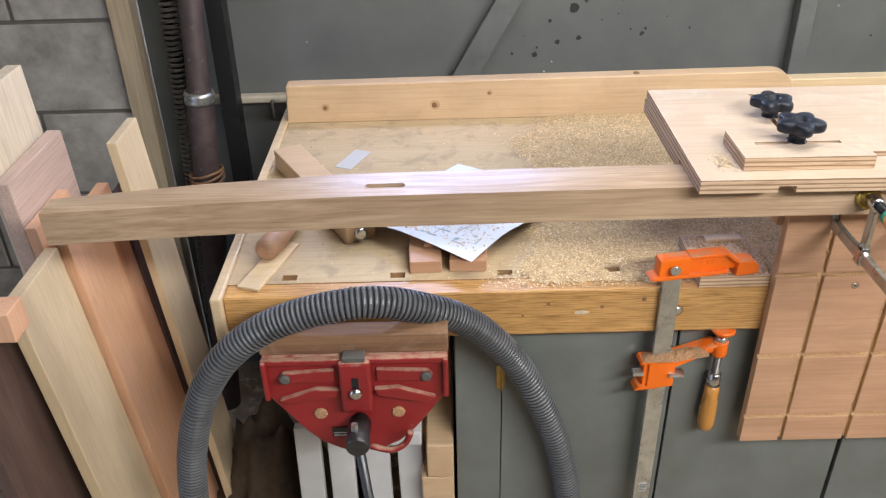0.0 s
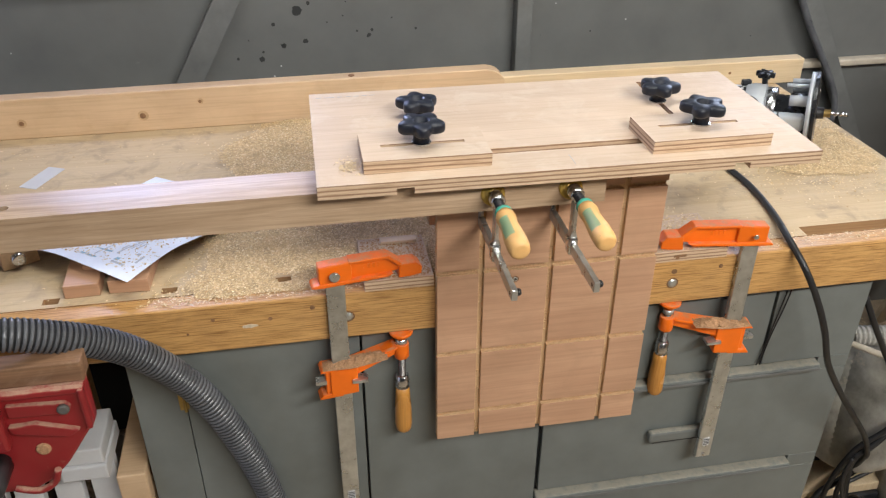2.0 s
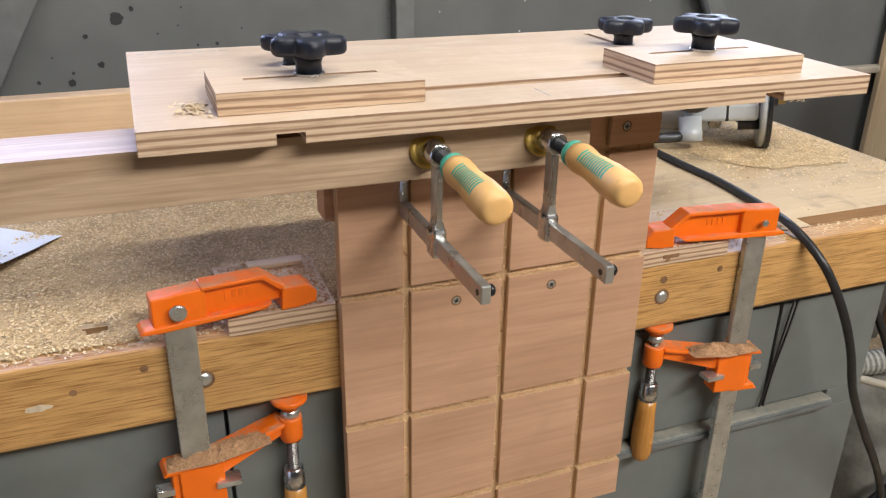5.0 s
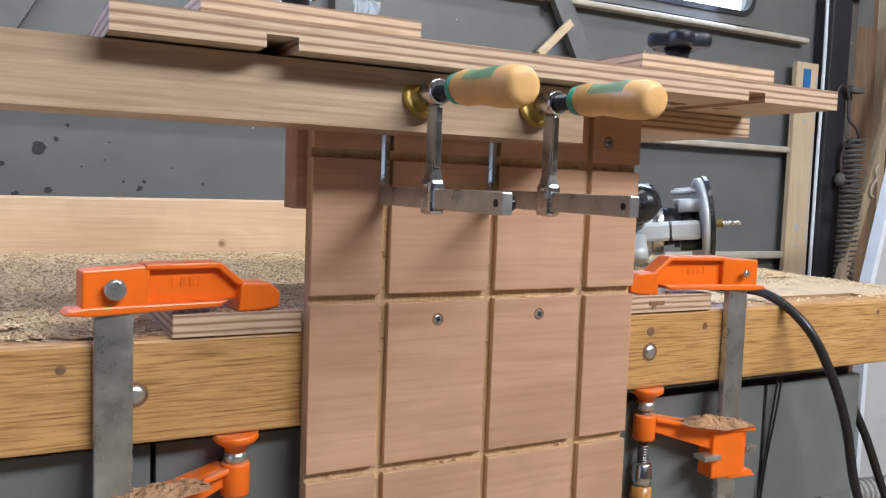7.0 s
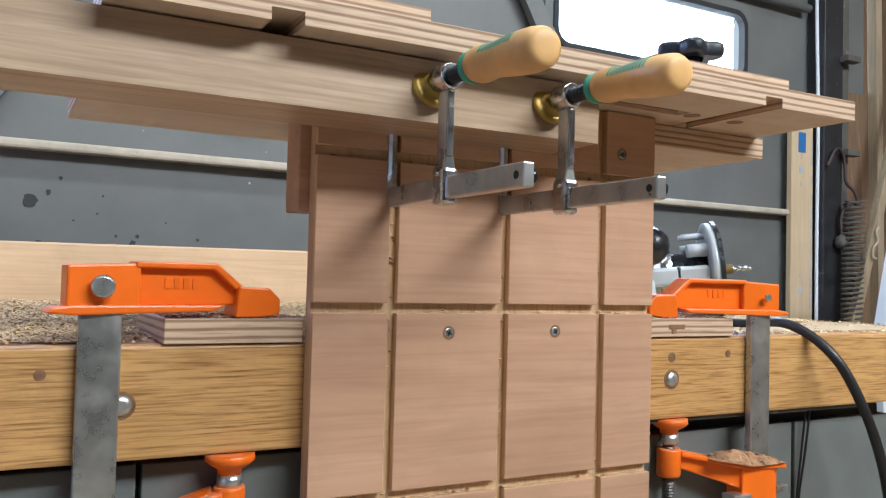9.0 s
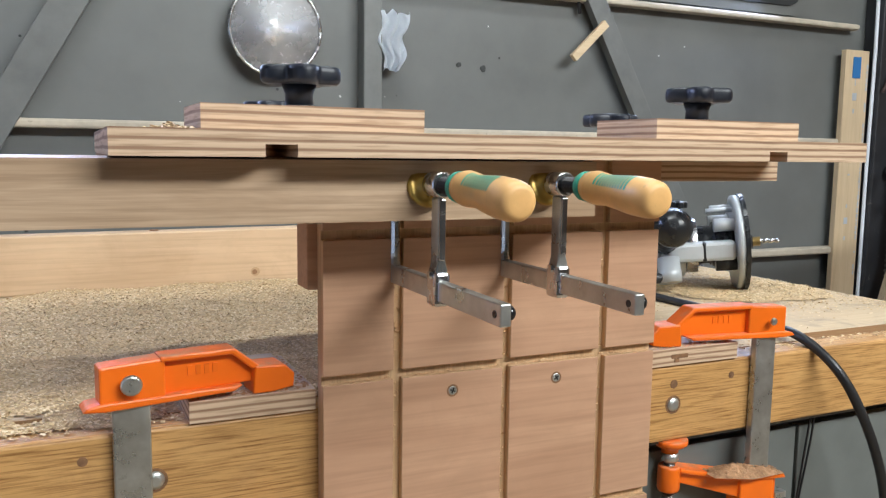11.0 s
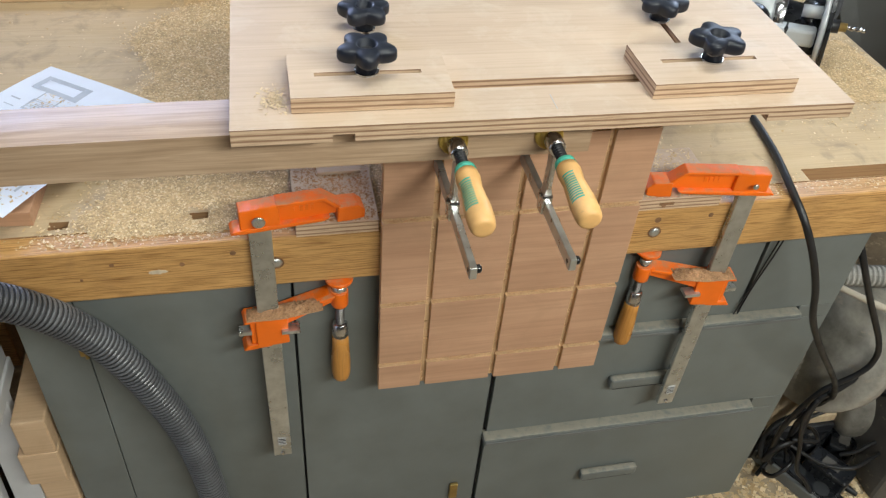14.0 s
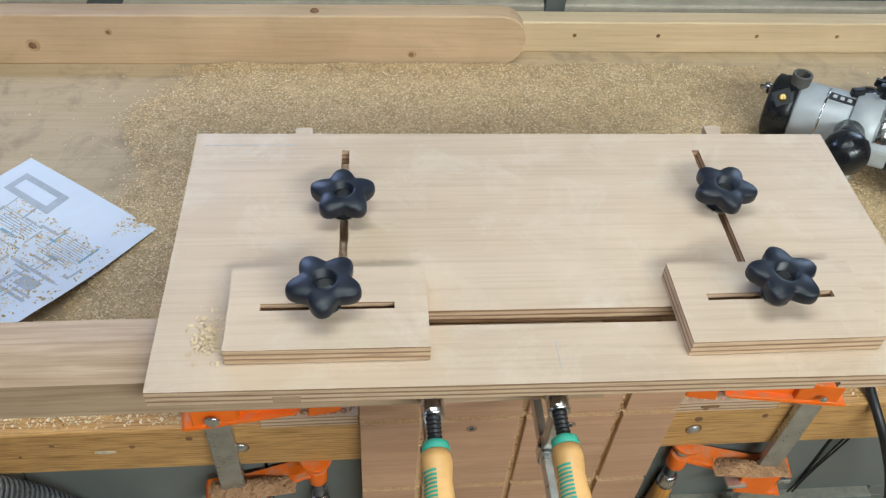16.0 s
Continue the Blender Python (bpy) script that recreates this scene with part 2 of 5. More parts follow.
M_dull = plain("dusty_cast_iron", (0.12, 0.112, 0.1), 0.7, 0.2, 0.2, 25.0, (0.3, 0.26, 0.2), 0.6)
M_greyhose = plain("dusty_pale_hose", (0.33, 0.32, 0.29), 0.6, 0.0, 0.2, 40.0, (0.42, 0.37, 0.28), 0.6)
M_rimdust = plain("dusty_rim_metal", (0.32, 0.30, 0.26), 0.6, 0.1, 0.45, 18.0, (0.38, 0.33, 0.26), 0.58)
M_halo = plain("knot_halo", (0.50, 0.33, 0.18), 0.55, 0.0, 0.2, 90.0)
M_dish = plain("dirty_dished_metal", (0.15, 0.132, 0.11), 0.55, 0.3, 0.4, 18.0, (0.17, 0.145, 0.11), 0.6)
M_undershade = plain("underbench_shade", (0.022, 0.019, 0.017), 0.85, 0.0, 0.3, 20.0)
M_liner = wood("worn_jaw_liner", (0.27, 0.15, 0.08), (0.18, 0.095, 0.05), "x", 0.7, 8.0, 80.0, 1.3, (0.42, 0.29, 0.19), 0.5, 0.6)
M_gunmetal = plain("gunmetal", (0.075, 0.075, 0.08), 0.38, 0.7, 0.25, 40.0, (0.2, 0.17, 0.14), 0.66)
M_weathered = wood("weathered_stick", (0.44, 0.36, 0.25), (0.33, 0.26, 0.17), "z", 0.65, 6.0, 80.0, 1.2)
M_tape = plain("blue_tape", (0.03, 0.16, 0.42), 0.6)
M_chip = wood("wood_chips", (0.72, 0.52, 0.29), (0.52, 0.33, 0.15), "x", 0.75)
M_sawdust = plain("sawdust", (0.55, 0.40, 0.225), 0.95, 0.0, 0.35, 260.0, (0.64, 0.48, 0.28), 0.55, 1.0)
M_bowl = plain("bright_bowl_steel", (0.88, 0.88, 0.89), 0.25, 0.5, 0.06, 40.0)
M_column = plain("dusty_black_steel", (0.022, 0.023, 0.027), 0.5, 0.1, 0.3, 30.0, (0.13, 0.12, 0.11), 0.63)
M_reddust = plain("reddish_sawdust", (0.44, 0.25, 0.13), 0.95, 0.0, 0.3, 300.0, (0.6, 0.38, 0.22), 0.56, 1.0)
M_screw = plain("oily_screw_thread", (0.16, 0.15, 0.14), 0.42, 0.75, 0.25, 60.0, (0.34, 0.24, 0.16), 0.62)
M_cream = wood("cream_offcut", (0.74, 0.64, 0.48), (0.64, 0.53, 0.38), "z", 0.6, 5.0, 70.0, 0.8)
M_conduit = plain("dusty_dark_conduit", (0.085, 0.072, 0.058), 0.6, 0.2, 0.3, 30.0, (0.2, 0.17, 0.13), 0.62)
M_sky = glow("daylight", (0.86, 0.93, 1.0), 6.0)


# ---- mesh helpers ----
def base_thing(name, label, category, group="", place=(0, 0, 0)):
    e = new(name)
    e.location = place
    e.empty_display_size = 0.05
    return tagged(e, label, category, group)


def part(name, bm, material, parent=None, label="", smooth=False, by=None):
    """One mesh object; material may be a list, chosen per face by the function by(normal)."""
    me = bpy.data.meshes.new(name)
    mats = material if isinstance(material, (list, tuple)) else [material]
    for m in mats:
        me.materials.append(m)
    if len(bm.faces) > 1:
        bmesh.ops.recalc_face_normals(bm, faces=bm.faces[:])
    bm.normal_update()
    for f in bm.faces:
        f.smooth = smooth and len(f.verts) < 9
        if by:
            f.material_index = by(f.normal)
    bm.to_mesh(me)
    bm.free()
    ob = new(name, me)
    if parent:
        ob.parent = parent
        ob.location = -parent.location if parent.type == "EMPTY" else (0, 0, 0)
    if label:
        tagged(ob, label)
    return ob


def box(x0, x1, y0, y1, z0, z1, bevel=0.0015, bm=None, m=None):
    bm = bm or bmesh.new()
    vs = [bm.verts.new((x, y, z)) for x in (x0, x1) for y in (y0, y1) for z in (z0, z1)]
    fs = [bm.faces.new([vs[i] for i in q]) for q in ((0, 1, 3, 2), (4, 6, 7, 5), (0, 4, 5, 1), (2, 3, 7, 6), (0, 2, 6, 4), (1, 5, 7, 3))]
    if bevel:
        es = list({e for f in fs for e in f.edges})
        r = bmesh.ops.bevel(bm, geom=es, offset=bevel, segments=2, profile=0.5, affect="EDGES")
        vs = list({v for f in r["faces"] for v in f.verts})
    if m is not None:
        bmesh.ops.transform(bm, matrix=m, verts=[v for v in vs if v.is_valid])
    return bm


def cells(xs, ys, zs, solid, m=None):
    """A solid out of a grid of cells, with only its outer faces."""
    bm = bmesh.new()
    seen = {}

    def vert(i, j, k):
        if (i, j, k) not in seen:
            seen[i, j, k] = bm.verts.new((xs[i], ys[j], zs[k]))
        return seen[i, j, k]

    nx, ny, nz = len(xs) - 1, len(ys) - 1, len(zs) - 1
    full = {(i, j, k) for i in range(nx) for j in range(ny) for k in range(nz)
            if solid((xs[i] + xs[i + 1]) / 2, (ys[j] + ys[j + 1]) / 2, (zs[k] + zs[k + 1]) / 2)}
    sides = (((-1, 0, 0), ((0, 0, 0), (0, 0, 1), (0, 1, 1), (0, 1, 0))), ((1, 0, 0), ((1, 0, 0), (1, 1, 0), (1, 1, 1), (1, 0, 1))),
             ((0, -1, 0), ((0, 0, 0), (1, 0, 0), (1, 0, 1), (0, 0, 1))), ((0, 1, 0), ((0, 1, 0), (0, 1, 1), (1, 1, 1), (1, 1, 0))),
             ((0, 0, -1), ((0, 0, 0), (0, 1, 0), (1, 1, 0), (1, 0, 0))), ((0, 0, 1), ((0, 0, 1), (1, 0, 1), (1, 1, 1), (0, 1, 1))))
    for i, j, k in full:
        for (a, b, c), q in sides:
            if (i + a, j + b, k + c) not in full:
                bm.faces.new([vert(i + u, j + v, k + w) for u, v, w in q])
    if m is not None:
        bmesh.ops.transform(bm, matrix=m, verts=bm.verts)
    return bm


def tube(points, radius, seg=12, bm=None, closed_ends=True, up=(0.13, 0.31, 0.94)):
    """A round bar along points; radius is a number or one per point."""
    bm = bm or bmesh.new()
    pts = [Vector(p) for p in points]
    rad = radius if isinstance(radius, (list, tuple)) else [radius] * len(pts)
    rings = []
    for i, p in enumerate(pts):
        d = (pts[min(i + 1, len(pts) - 1)] - pts[max(i - 1, 0)]).normalized()
        a = d.cross(Vector(up)).normalized()
        b = d.cross(a)
        rings.append([bm.verts.new(p + (a * math.cos(2 * math.pi * s / seg) + b * math.sin(2 * math.pi * s / seg)) * rad[i]) for s in range(seg)])
    for r0, r1 in zip(rings, rings[1:]):
        for s in range(seg):
            bm.faces.new((r0[s], r0[(s + 1) % seg], r1[(s + 1) % seg], r1[s]))
    if closed_ends:
        bm.faces.new(rings[0])
        bm.faces.new(list(reversed(rings[-1])))
    return bm


def lathe(a, b, profile, seg=20, bm=None):
    """Turned shape from a to b; profile rows are (fraction of the way, radius)."""
    a, b = Vector(a), Vector(b)
    return tube([a + (b - a) * t for t, r in profile], [max(r, 0.0002) for t, r in profile], seg, bm)


def spline(points, steps):
    """Catmull-Rom points through the given ones."""
    p = [Vector(q) for q in points]
    p = [p[0] * 2 - p[1]] + p + [p[-1] * 2 - p[-2]]
    out = []
    for i in range(1, len(p) - 2):
        for s in range(steps):
            t = s / steps
            out.append(0.5 * (2 * p[i] + (p[i + 1] - p[i - 1]) * t + (2 * p[i - 1] - 5 * p[i] + 4 * p[i + 1] - p[i + 2]) * t * t
                              + (3 * p[i] - p[i - 1] - 3 * p[i + 1] + p[i + 2]) * t * t * t))
    return out + [p[-2]]


def prism(outline, depth0, depth1, bevel=0.0012, m=None, bm=None):
    """Outline rows (x, z), pushed through y from depth0 to depth1."""
    bm = bm or bmesh.new()
    a = [bm.verts.new((x, depth0, z)) for x, z in outline]
    b = [bm.verts.new((x, depth1, z)) for x, z in outline]
    n = len(outline)
    fs = [bm.faces.new(a), bm.faces.new(list(reversed(b)))]
    fs += [bm.faces.new((a[i], b[i], b[(i + 1) % n], a[(i + 1) % n])) for i in range(n)]
    bmesh.ops.recalc_face_normals(bm, faces=fs)
    vs = a + b
    if bevel:
        r = bmesh.ops.bevel(bm, geom=list({e for f in fs for e in f.edges}), offset=bevel, segments=2, profile=0.5, affect="EDGES")
        vs = [v for v in set(vs) | {v for f in r["faces"] for v in f.verts} if v.is_valid]
    if m is not None:
        bmesh.ops.transform(bm, matrix=m, verts=vs)
    return bm


def slant(p0, p1, width, thick, along=(0, 1, 0), bevel=0.001):
    """A board from p0 to p1; width runs across, thickness along the given direction."""
    p0, p1 = Vector(p0), Vector(p1)
    d = (p1 - p0).normalized()
    t = Vector(along)
    t = (t - d * t.dot(d)).normalized()
    w = d.cross(t)
    m = Matrix((w, t, d)).transposed().to_4x4()
    m.translation = p0
    return box(-width / 2, width / 2, -thick / 2, thick / 2, 0, (p1 - p0).length, bevel, None, m)


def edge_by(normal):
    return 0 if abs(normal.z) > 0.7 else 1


def face_by(normal):
    return 0 if abs(normal.y) > 0.85 else 1


# ---- setting ----
tagged(part("floor", box(-1.6, 3.1, -2.6, 2.3, -0.1, 0.0, 0), M_floor), "dusty concrete workshop floor strewn with wood chips", "floor", kind="structure")
tagged(part("ceiling", box(-1.6, 3.1, -2.6, 2.3, 2.7, 2.8, 0), M_ceiling), "plain pale workshop ceiling", "ceiling", kind="structure")
WZ0, WZ1, YW = 1.528, 1.714, 1.99
WINDOWS = ((1.437, 2.085), (-0.31, 0.338))
tagged(part("wall_north", cells([-0.73, *sorted(x for w in WINDOWS for x in w), 2.62], [YW, YW + 0.03], [0.0, WZ0, WZ1, 2.7], lambda x, y, z: not (WZ0 < z < WZ1 and any(a < x < b for a, b in WINDOWS))), M_wall),
       "grey painted sheet-metal wall with stains and scuffs", "wall", kind="structure")
tagged(part("wall_east", box(2.98, 3.1, -2.6, 2.3, 0, 2.7, 0), M_brownv), "brown boarded side wall", "wall", kind="structure")
tagged(part("wall_south", box(-1.6, 3.1, -2.7, -2.6, 0, 2.7, 0), M_room), "plain painted workshop wall", "wall", kind="structure")
# Unseen wall; its opening is added to let the fill lamp in.
tagged(part("wall_west", cells([-1.7, -1.6], [-2.6, -0.35, 0.55, 2.3], [0.0, 2.1, 2.7], lambda x, y, z: not (-0.35 < y < 0.55 and z < 2.1)), M_room), "plain painted workshop wall with an added opening for the fill light", "wall", kind="structure")
tagged(part("wall_recess", box(2.62, 2.98, 2.2, 2.3, 0, 2.7, 0), M_brownv), "brown boarded recess beside the column", "wall", kind="structure")

for z, dz in ((0.872, 0.010), (1.172, 0.0085), (1.483, 0.0075)):
    tagged(part("batten_trim", box(-0.6, 2.30, 1.957, YW - 0.003, z - dz, z + dz, 0.005), M_batten), "dusty cream horizontal batten on the grey wall", "batten", "wall battens", kind="structure")
tagged(part("post_trim", box(0.868, 0.908, 1.95, YW - 0.002, 0.0, 2.7, 0.003), M_frame), "grey painted upright post on the wall", "post", kind="structure")


def brace(x_low, z_low, x_high, z_high, width):
    return tagged(part("brace_trim", slant((x_low, 1.962, z_low), (x_high, 1.962, z_high), width, 0.022), M_frame), "grey painted diagonal brace on the wall", "brace", "wall braces", kind="structure")


brace(-0.2, 0.47, 0.45, 1.60, 0.056)
brace(2.06, 0.36, 1.29, 1.73, 0.046)

def rounded(x0, x1, z0, z1, r, n=6):
    out = []
    for cx, cz, a0 in ((x1 - r, z0 + r, -90), (x1 - r, z1 - r, 0), (x0 + r, z1 - r, 90), (x0 + r, z0 + r, 180)):
        out += [(cx + r * math.cos(radians(a0 + 90 * i / n)), cz + r * math.sin(radians(a0 + 90 * i / n))) for i in range(n + 1)]
    return out


def ring_frame(o, i, y0, y1):
    bm = bmesh.new()
    n = len(o)
    v = [[bm.verts.new((x, y, z)) for x, z in ol] for ol in (o, i) for y in (y0, y1)]
    for k in range(n):
        q = (k + 1) % n
        bm.faces.new((v[0][k], v[0][q], v[2][q], v[2][k]))
        bm.faces.new((v[1][k], v[3][k], v[3][q], v[1][q]))
        bm.faces.new((v[0][k], v[1][k], v[1][q], v[0][q]))
        bm.faces.new((v[2][k], v[2][q], v[3][q], v[3][k]))
    bmesh.ops.recalc_face_normals(bm, faces=bm.faces)
    return bm


for k, (a, b) in enumerate(WINDOWS):
    win = base_thing("window_%d" % (k + 1), "small bright window with rounded dark frame", "window", place=(a, YW, WZ0))
    win["kind"] = "structure"
    part("window_frame", ring_frame(rounded(a - 0.03, b + 0.03, WZ0 - 0.03, WZ1 + 0.03, 0.05), rounded(a + 0.006, b - 0.006, WZ0 + 0.006, WZ1 - 0.006, 0.04), YW - 0.012, YW - 0.001), M_wall, win)
    part("gasket", ring_frame(rounded(a - 0.006, b + 0.006, WZ0 - 0.006, WZ1 + 0.006, 0.045), rounded(a + 0.008, b - 0.008, WZ0 + 0.008, WZ1 - 0.008, 0.036), YW - 0.017, YW + 0.004), M_cabdark, win)
tagged(part("backdrop", box(-0.74, 2.9, 2.32, 2.34, 1.1, 2.4, 0), M_sky), "bright overcast daylight outside the window", "sky", kind="structure")

# ---- workbench ----
ZB = 0.905
bench = base_thing("workbench", "worn wooden workbench with an oak front apron and square dog holes", "workbench", place=(0.55, 1.36, 0.0))
DOGS = [-0.252, -0.078, 0.095, 0.269, 0.443]
xs = sorted([-0.349, 1.49, 1.16, 1.335] + [x + d for x in DOGS for d in (-0.012, 0.012)])
ys = [1.064, 1.0645, 1.073, 1.0885, 1.0925, 1.70, 1.80]


def top_solid(x, y, z):
    if 1.16 < x < 1.335 and 1.0645 < y < 1.0925:
        return z < 0.86
    if 1.073 < y < 1.0885 and any(abs(x - d) < 0.012 for d in DOGS):
        return z < 0.85
    return True


# Sides and hole walls get a darker wood than the top face.
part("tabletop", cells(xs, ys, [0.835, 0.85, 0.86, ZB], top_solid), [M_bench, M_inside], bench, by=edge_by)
apron = part("apron", box(-0.349, 1.49, 1.026, 1.0635, 0.82, ZB, 0.003), M_oak, bench, "golden oak apron with bolt heads")
part("end_trim", box(-0.367, -0.3495, 1.014, 1.80, 0.815, 0.911, 0.003), M_pinepale, bench)
for x in (-0.30, 1.36):
    part("leg", box(x - 0.03, x + 0.03, 1.66, 1.74, 0.0, 0.834, 0.003), M_oak, bench)
for x, z, r in ((0.903, 0.861, 0.0085), (0.364, 0.861, 0.0085), (1.398, 0.853, 0.007)):
    part("bolt_head", lathe((x, 1.0262, z), (x, 1.0225, z), [(0, r), (0.5, r * 0.85), (1, r * 0.45)], 18), M_steel, bench, smooth=True)
    # Dark disc paints the shade of a recess round the bolt.
    part("washer_recess", lathe((x, 1.0275, z), (x, 1.0256, z), [(0, r * 1.22), (1, r * 1.22)], 18), M_bandknot, bench)
for x, z, r in ((0.903, 0.884, 0.005), (0.245, 0.872, 0.0035), (0.985, 0.886, 0.004), (0.31, 0.885, 0.004), (0.16, 0.88, 0.003), (0.12, 0.858, 0.002), (1.3, 0.89, 0.003)):
    # Peg holes are flat dark discs, their shade painted in.
    part("peg_hole", lathe((x, 1.0275, z), (x, 1.0255, z), [(0, r), (1, r)], 12), M_bandknot, bench)
q = random.Random(9)
o = [(0.214 + 0.014 * math.cos(i * 0.37) * (0.7 + 0.4 * q.random()), 0.862 + 0.004 * math.sin(i * 0.37) * (0.6 + 0.6 * q.random())) for i in range(17)]
part("paint_smear", prism(o, 1.0256, 1.0262, 0), M_cream, bench)

# ---- cabinet under the bench ----
cab = base_thing("bench_cabinet", "slate-grey painted cabinet with doors and drawers under the bench", "cabinet", place=(0.66, 1.36, 0.0))
CY = 1.05
part("body", box(0.012, 1.308, CY + 0.02, 1.70, 0.02, 0.815, 0.002), M_cab, cab)
part("shadow_line", box(0.02, 1.30, CY + 0.012, CY + 0.019, 0.03, 0.812, 0), M_cabdark, cab)


def front(name, x0, x1, z0, z1):
    return part(name, box(x0, x1, CY, CY + 0.0185, z0, z1, 0.0012), M_cab, cab)


front("stile", 0.012, 0.0908, 0.02, 0.815)
front("door", 0.0922, 0.3802, 0.03, 0.812)
front("door", 0.3842, 0.701, 0.03, 0.812)
front("drawer_front", 0.709, 1.120, 0.636, 0.80)
front("drawer_front", 1.126, 1.308, 0.636, 0.80)
front("drawer_front", 0.709, 1.308, 0.378, 0.606)
front("drawer_front", 0.709, 1.308, 0.03, 0.345)
for z in (0.621, 0.361):
    part("drawer_lip", box(0.703, 1.243, CY - 0.014, CY + 0.0185, z - 0.008, z + 0.009, 0.004), M_lip, cab, "dusty grey drawer lip")
    part("lip_bead", box(0.705, 1.241, CY - 0.017, CY - 0.0141, z - 0.003, z + 0.004, 0.001), M_frame, cab)
front("rail", 1.2435, 1.308, 0.6062, 0.6358)
front("rail", 1.2435, 1.308, 0.3452, 0.3778)
for z in (0.492, 0.2):
    h = part("handle", box(0.918, 1.038, CY - 0.016, CY - 0.0003, z - 0.011, z + 0.014, 0.005), M_lip, cab, "dusty grey moulded pull")
    # Near-black strip paints the shade beneath the pull.
    part("finger_recess", box(0.926, 1.03, CY - 0.013, CY - 0.002, z - 0.0145, z - 0.0112, 0.001), M_cabdark, h)
for z in (0.715, 0.16):
    hg = part("hinge", box(0.081, 0.096, CY - 0.004, CY - 0.0003, z - 0.024, z + 0.026, 0.001), M_brass, cab, "small brass hinge")
    part("hinge_pin", lathe((0.0905, CY - 0.005, z - 0.026), (0.0905, CY - 0.005, z + 0.028), [(0, 0.003), (1, 0.003)], 10), M_brass, hg)
part("latch", box(0.652, 0.668, CY - 0.008, CY - 0.0003, 0.18, 0.225, 0.002), M_brass, cab, "small brass latch")

# ---- back planks ----
plank = base_thing("pine_plank", "pine plank with knots and a rounded end on the bench", "plank", place=(0.2, 1.74, ZB))
ol = [(-0.351, ZB), (0.745, ZB)] + [(0.745 + 0.045 * math.cos(radians(a)) * 0.95, 0.952 + 0.047 * math.sin(radians(a))) for a in range(-75, 90, 15)] + [(0.74, 1.0), (-0.345, 0.994)]
part("board", prism(ol, 1.72, 1.757, 0.003), M_pine, plank)
for x, z, r in ((-0.262, 0.94, 0.0075), (-0.016, 0.941, 0.009), (0.107, 0.966, 0.005), (0.594, 0.926, 0.006)):
    part("knot", lathe((x, 1.7215, z), (x, 1.7194, z), [(0, r * 0.75), (1, r * 0.7)], 14), M_bandknot, plank)
    part("knot_halo", lathe((x + 0.001, 1.7215, z + 0.0005), (x + 0.001, 1.7197, z + 0.0005), [(0, r * 1.3), (1, r * 1.25)], 18), M_halo, plank)
part("knot", lathe((0.436, 1.735, 0.9975), (0.436, 1.735, 1.0005), [(0, 0.008), (1, 0.006)], 14), M_bandknot, plank)
thin = tagged(part("pale_board", box(0.6, 1.555, 1.759, 1.795, ZB, 0.966, 0.003), M_pinepale), "pale pine board lying on edge behind the bench", "board")
for x in (0.88, 1.03, 1.21, 1.36):
    part("knot", lathe((x, 1.7605, 0.94), (x, 1.7584, 0.94), [(0, 0.004), (1, 0.0035)], 12), M_bandknot, thin)

# ---- grooved board clamped to the apron ----
BX0, BX1, BZ0, BZ1 = 0.502, 0.858, 0.591, 1.127
grid = base_thing("grooved_board", "reddish veneer board with a routed square grid, upright against the bench", "board", place=(0.68, 1.017, BZ0))
part("backing", box(BX0 + 0.0003, BX1 - 0.0003, 1.015, 1.0255, BZ0 + 0.0003, BZ1, 0.0006), M_panelcore, grid)
gx = [BX0 - 0.0042, 0.5715, 0.6825, 0.7925, BX1 + 0.0042]
gz = [BZ0 - 0.0042, 0.648, 0.778, 0.934, 1.061, BZ1 + 0.0042]
for i in range(4):
    for j in range(5):
        part("panel", box(gx[i] + 0.0042, gx[i + 1] - 0.0042, 1.0078, 1.0149, gz[j] + 0.0042, gz[j + 1] - 0.0042, 0.0007), [M_panel, M_panelcore], grid, by=face_by)
for x, z, u in ((0.626, 0.913, 0.4), (0.739, 0.9135, 1.0), (0.8155, 1.086, 0.1)):
    # Dark disc paints the shaded hole around the screw.
    part("screw_hole", lathe((x, 1.0097, z), (x, 1.0076, z), [(0, 0.0060), (1, 0.0060)], 18), M_bandknot, grid)
    sc = part("screw", lathe((x, 1.0085, z), (x, 1.0072, z), [(0, 0.0046), (0.6, 0.0044), (1, 0.0036)], 18), M_steel, grid, "steel cross-head screw", smooth=True)
    for v in (u, u + 1.5708):
        part("screw_slot", box(-0.0028, 0.0028, -0.0003, 0.0003, -0.0007, 0.0007, 0, None, Matrix.Translation((x, 1.0071, z)) @ Matrix.Rotation(v, 4, "Y")), M_gunmetal, sc)
cleat = tagged(part("wood_cleat", box(0.4935, 0.54, 1.0265, 1.06, 1.012, 1.104, 0.001), M_panel), "reddish wood cleat behind the grooved board", "cleat")

# ---- routing jig ----
jig = base_thing("routing_jig", "pale plywood routing jig with slots and black star knobs", "jig", place=(0.68, 1.07, 1.128))
JT, JB = 1.147, 1.128
xs = [0.333, 0.435, 0.458, 0.487, 0.495, 0.50, 0.79, 0.8705, 0.8785, 0.903, 0.925, 1.03]
ys = [0.911, 0.9735, 0.9905, 1.03, 1.21, 1.238]


def jig_solid(x, y, z):
    if 0.9735 < y < 0.9905 and 0.50 < x < 0.8705:
        return False
    if 1.03 < y < 1.21 and (0.487 < x < 0.495 or 0.8705 < x < 0.8785):
        return False
    if z < 1.137 and (0.435 < x < 0.458 or 0.903 < x < 0.925):
        return False
    return True


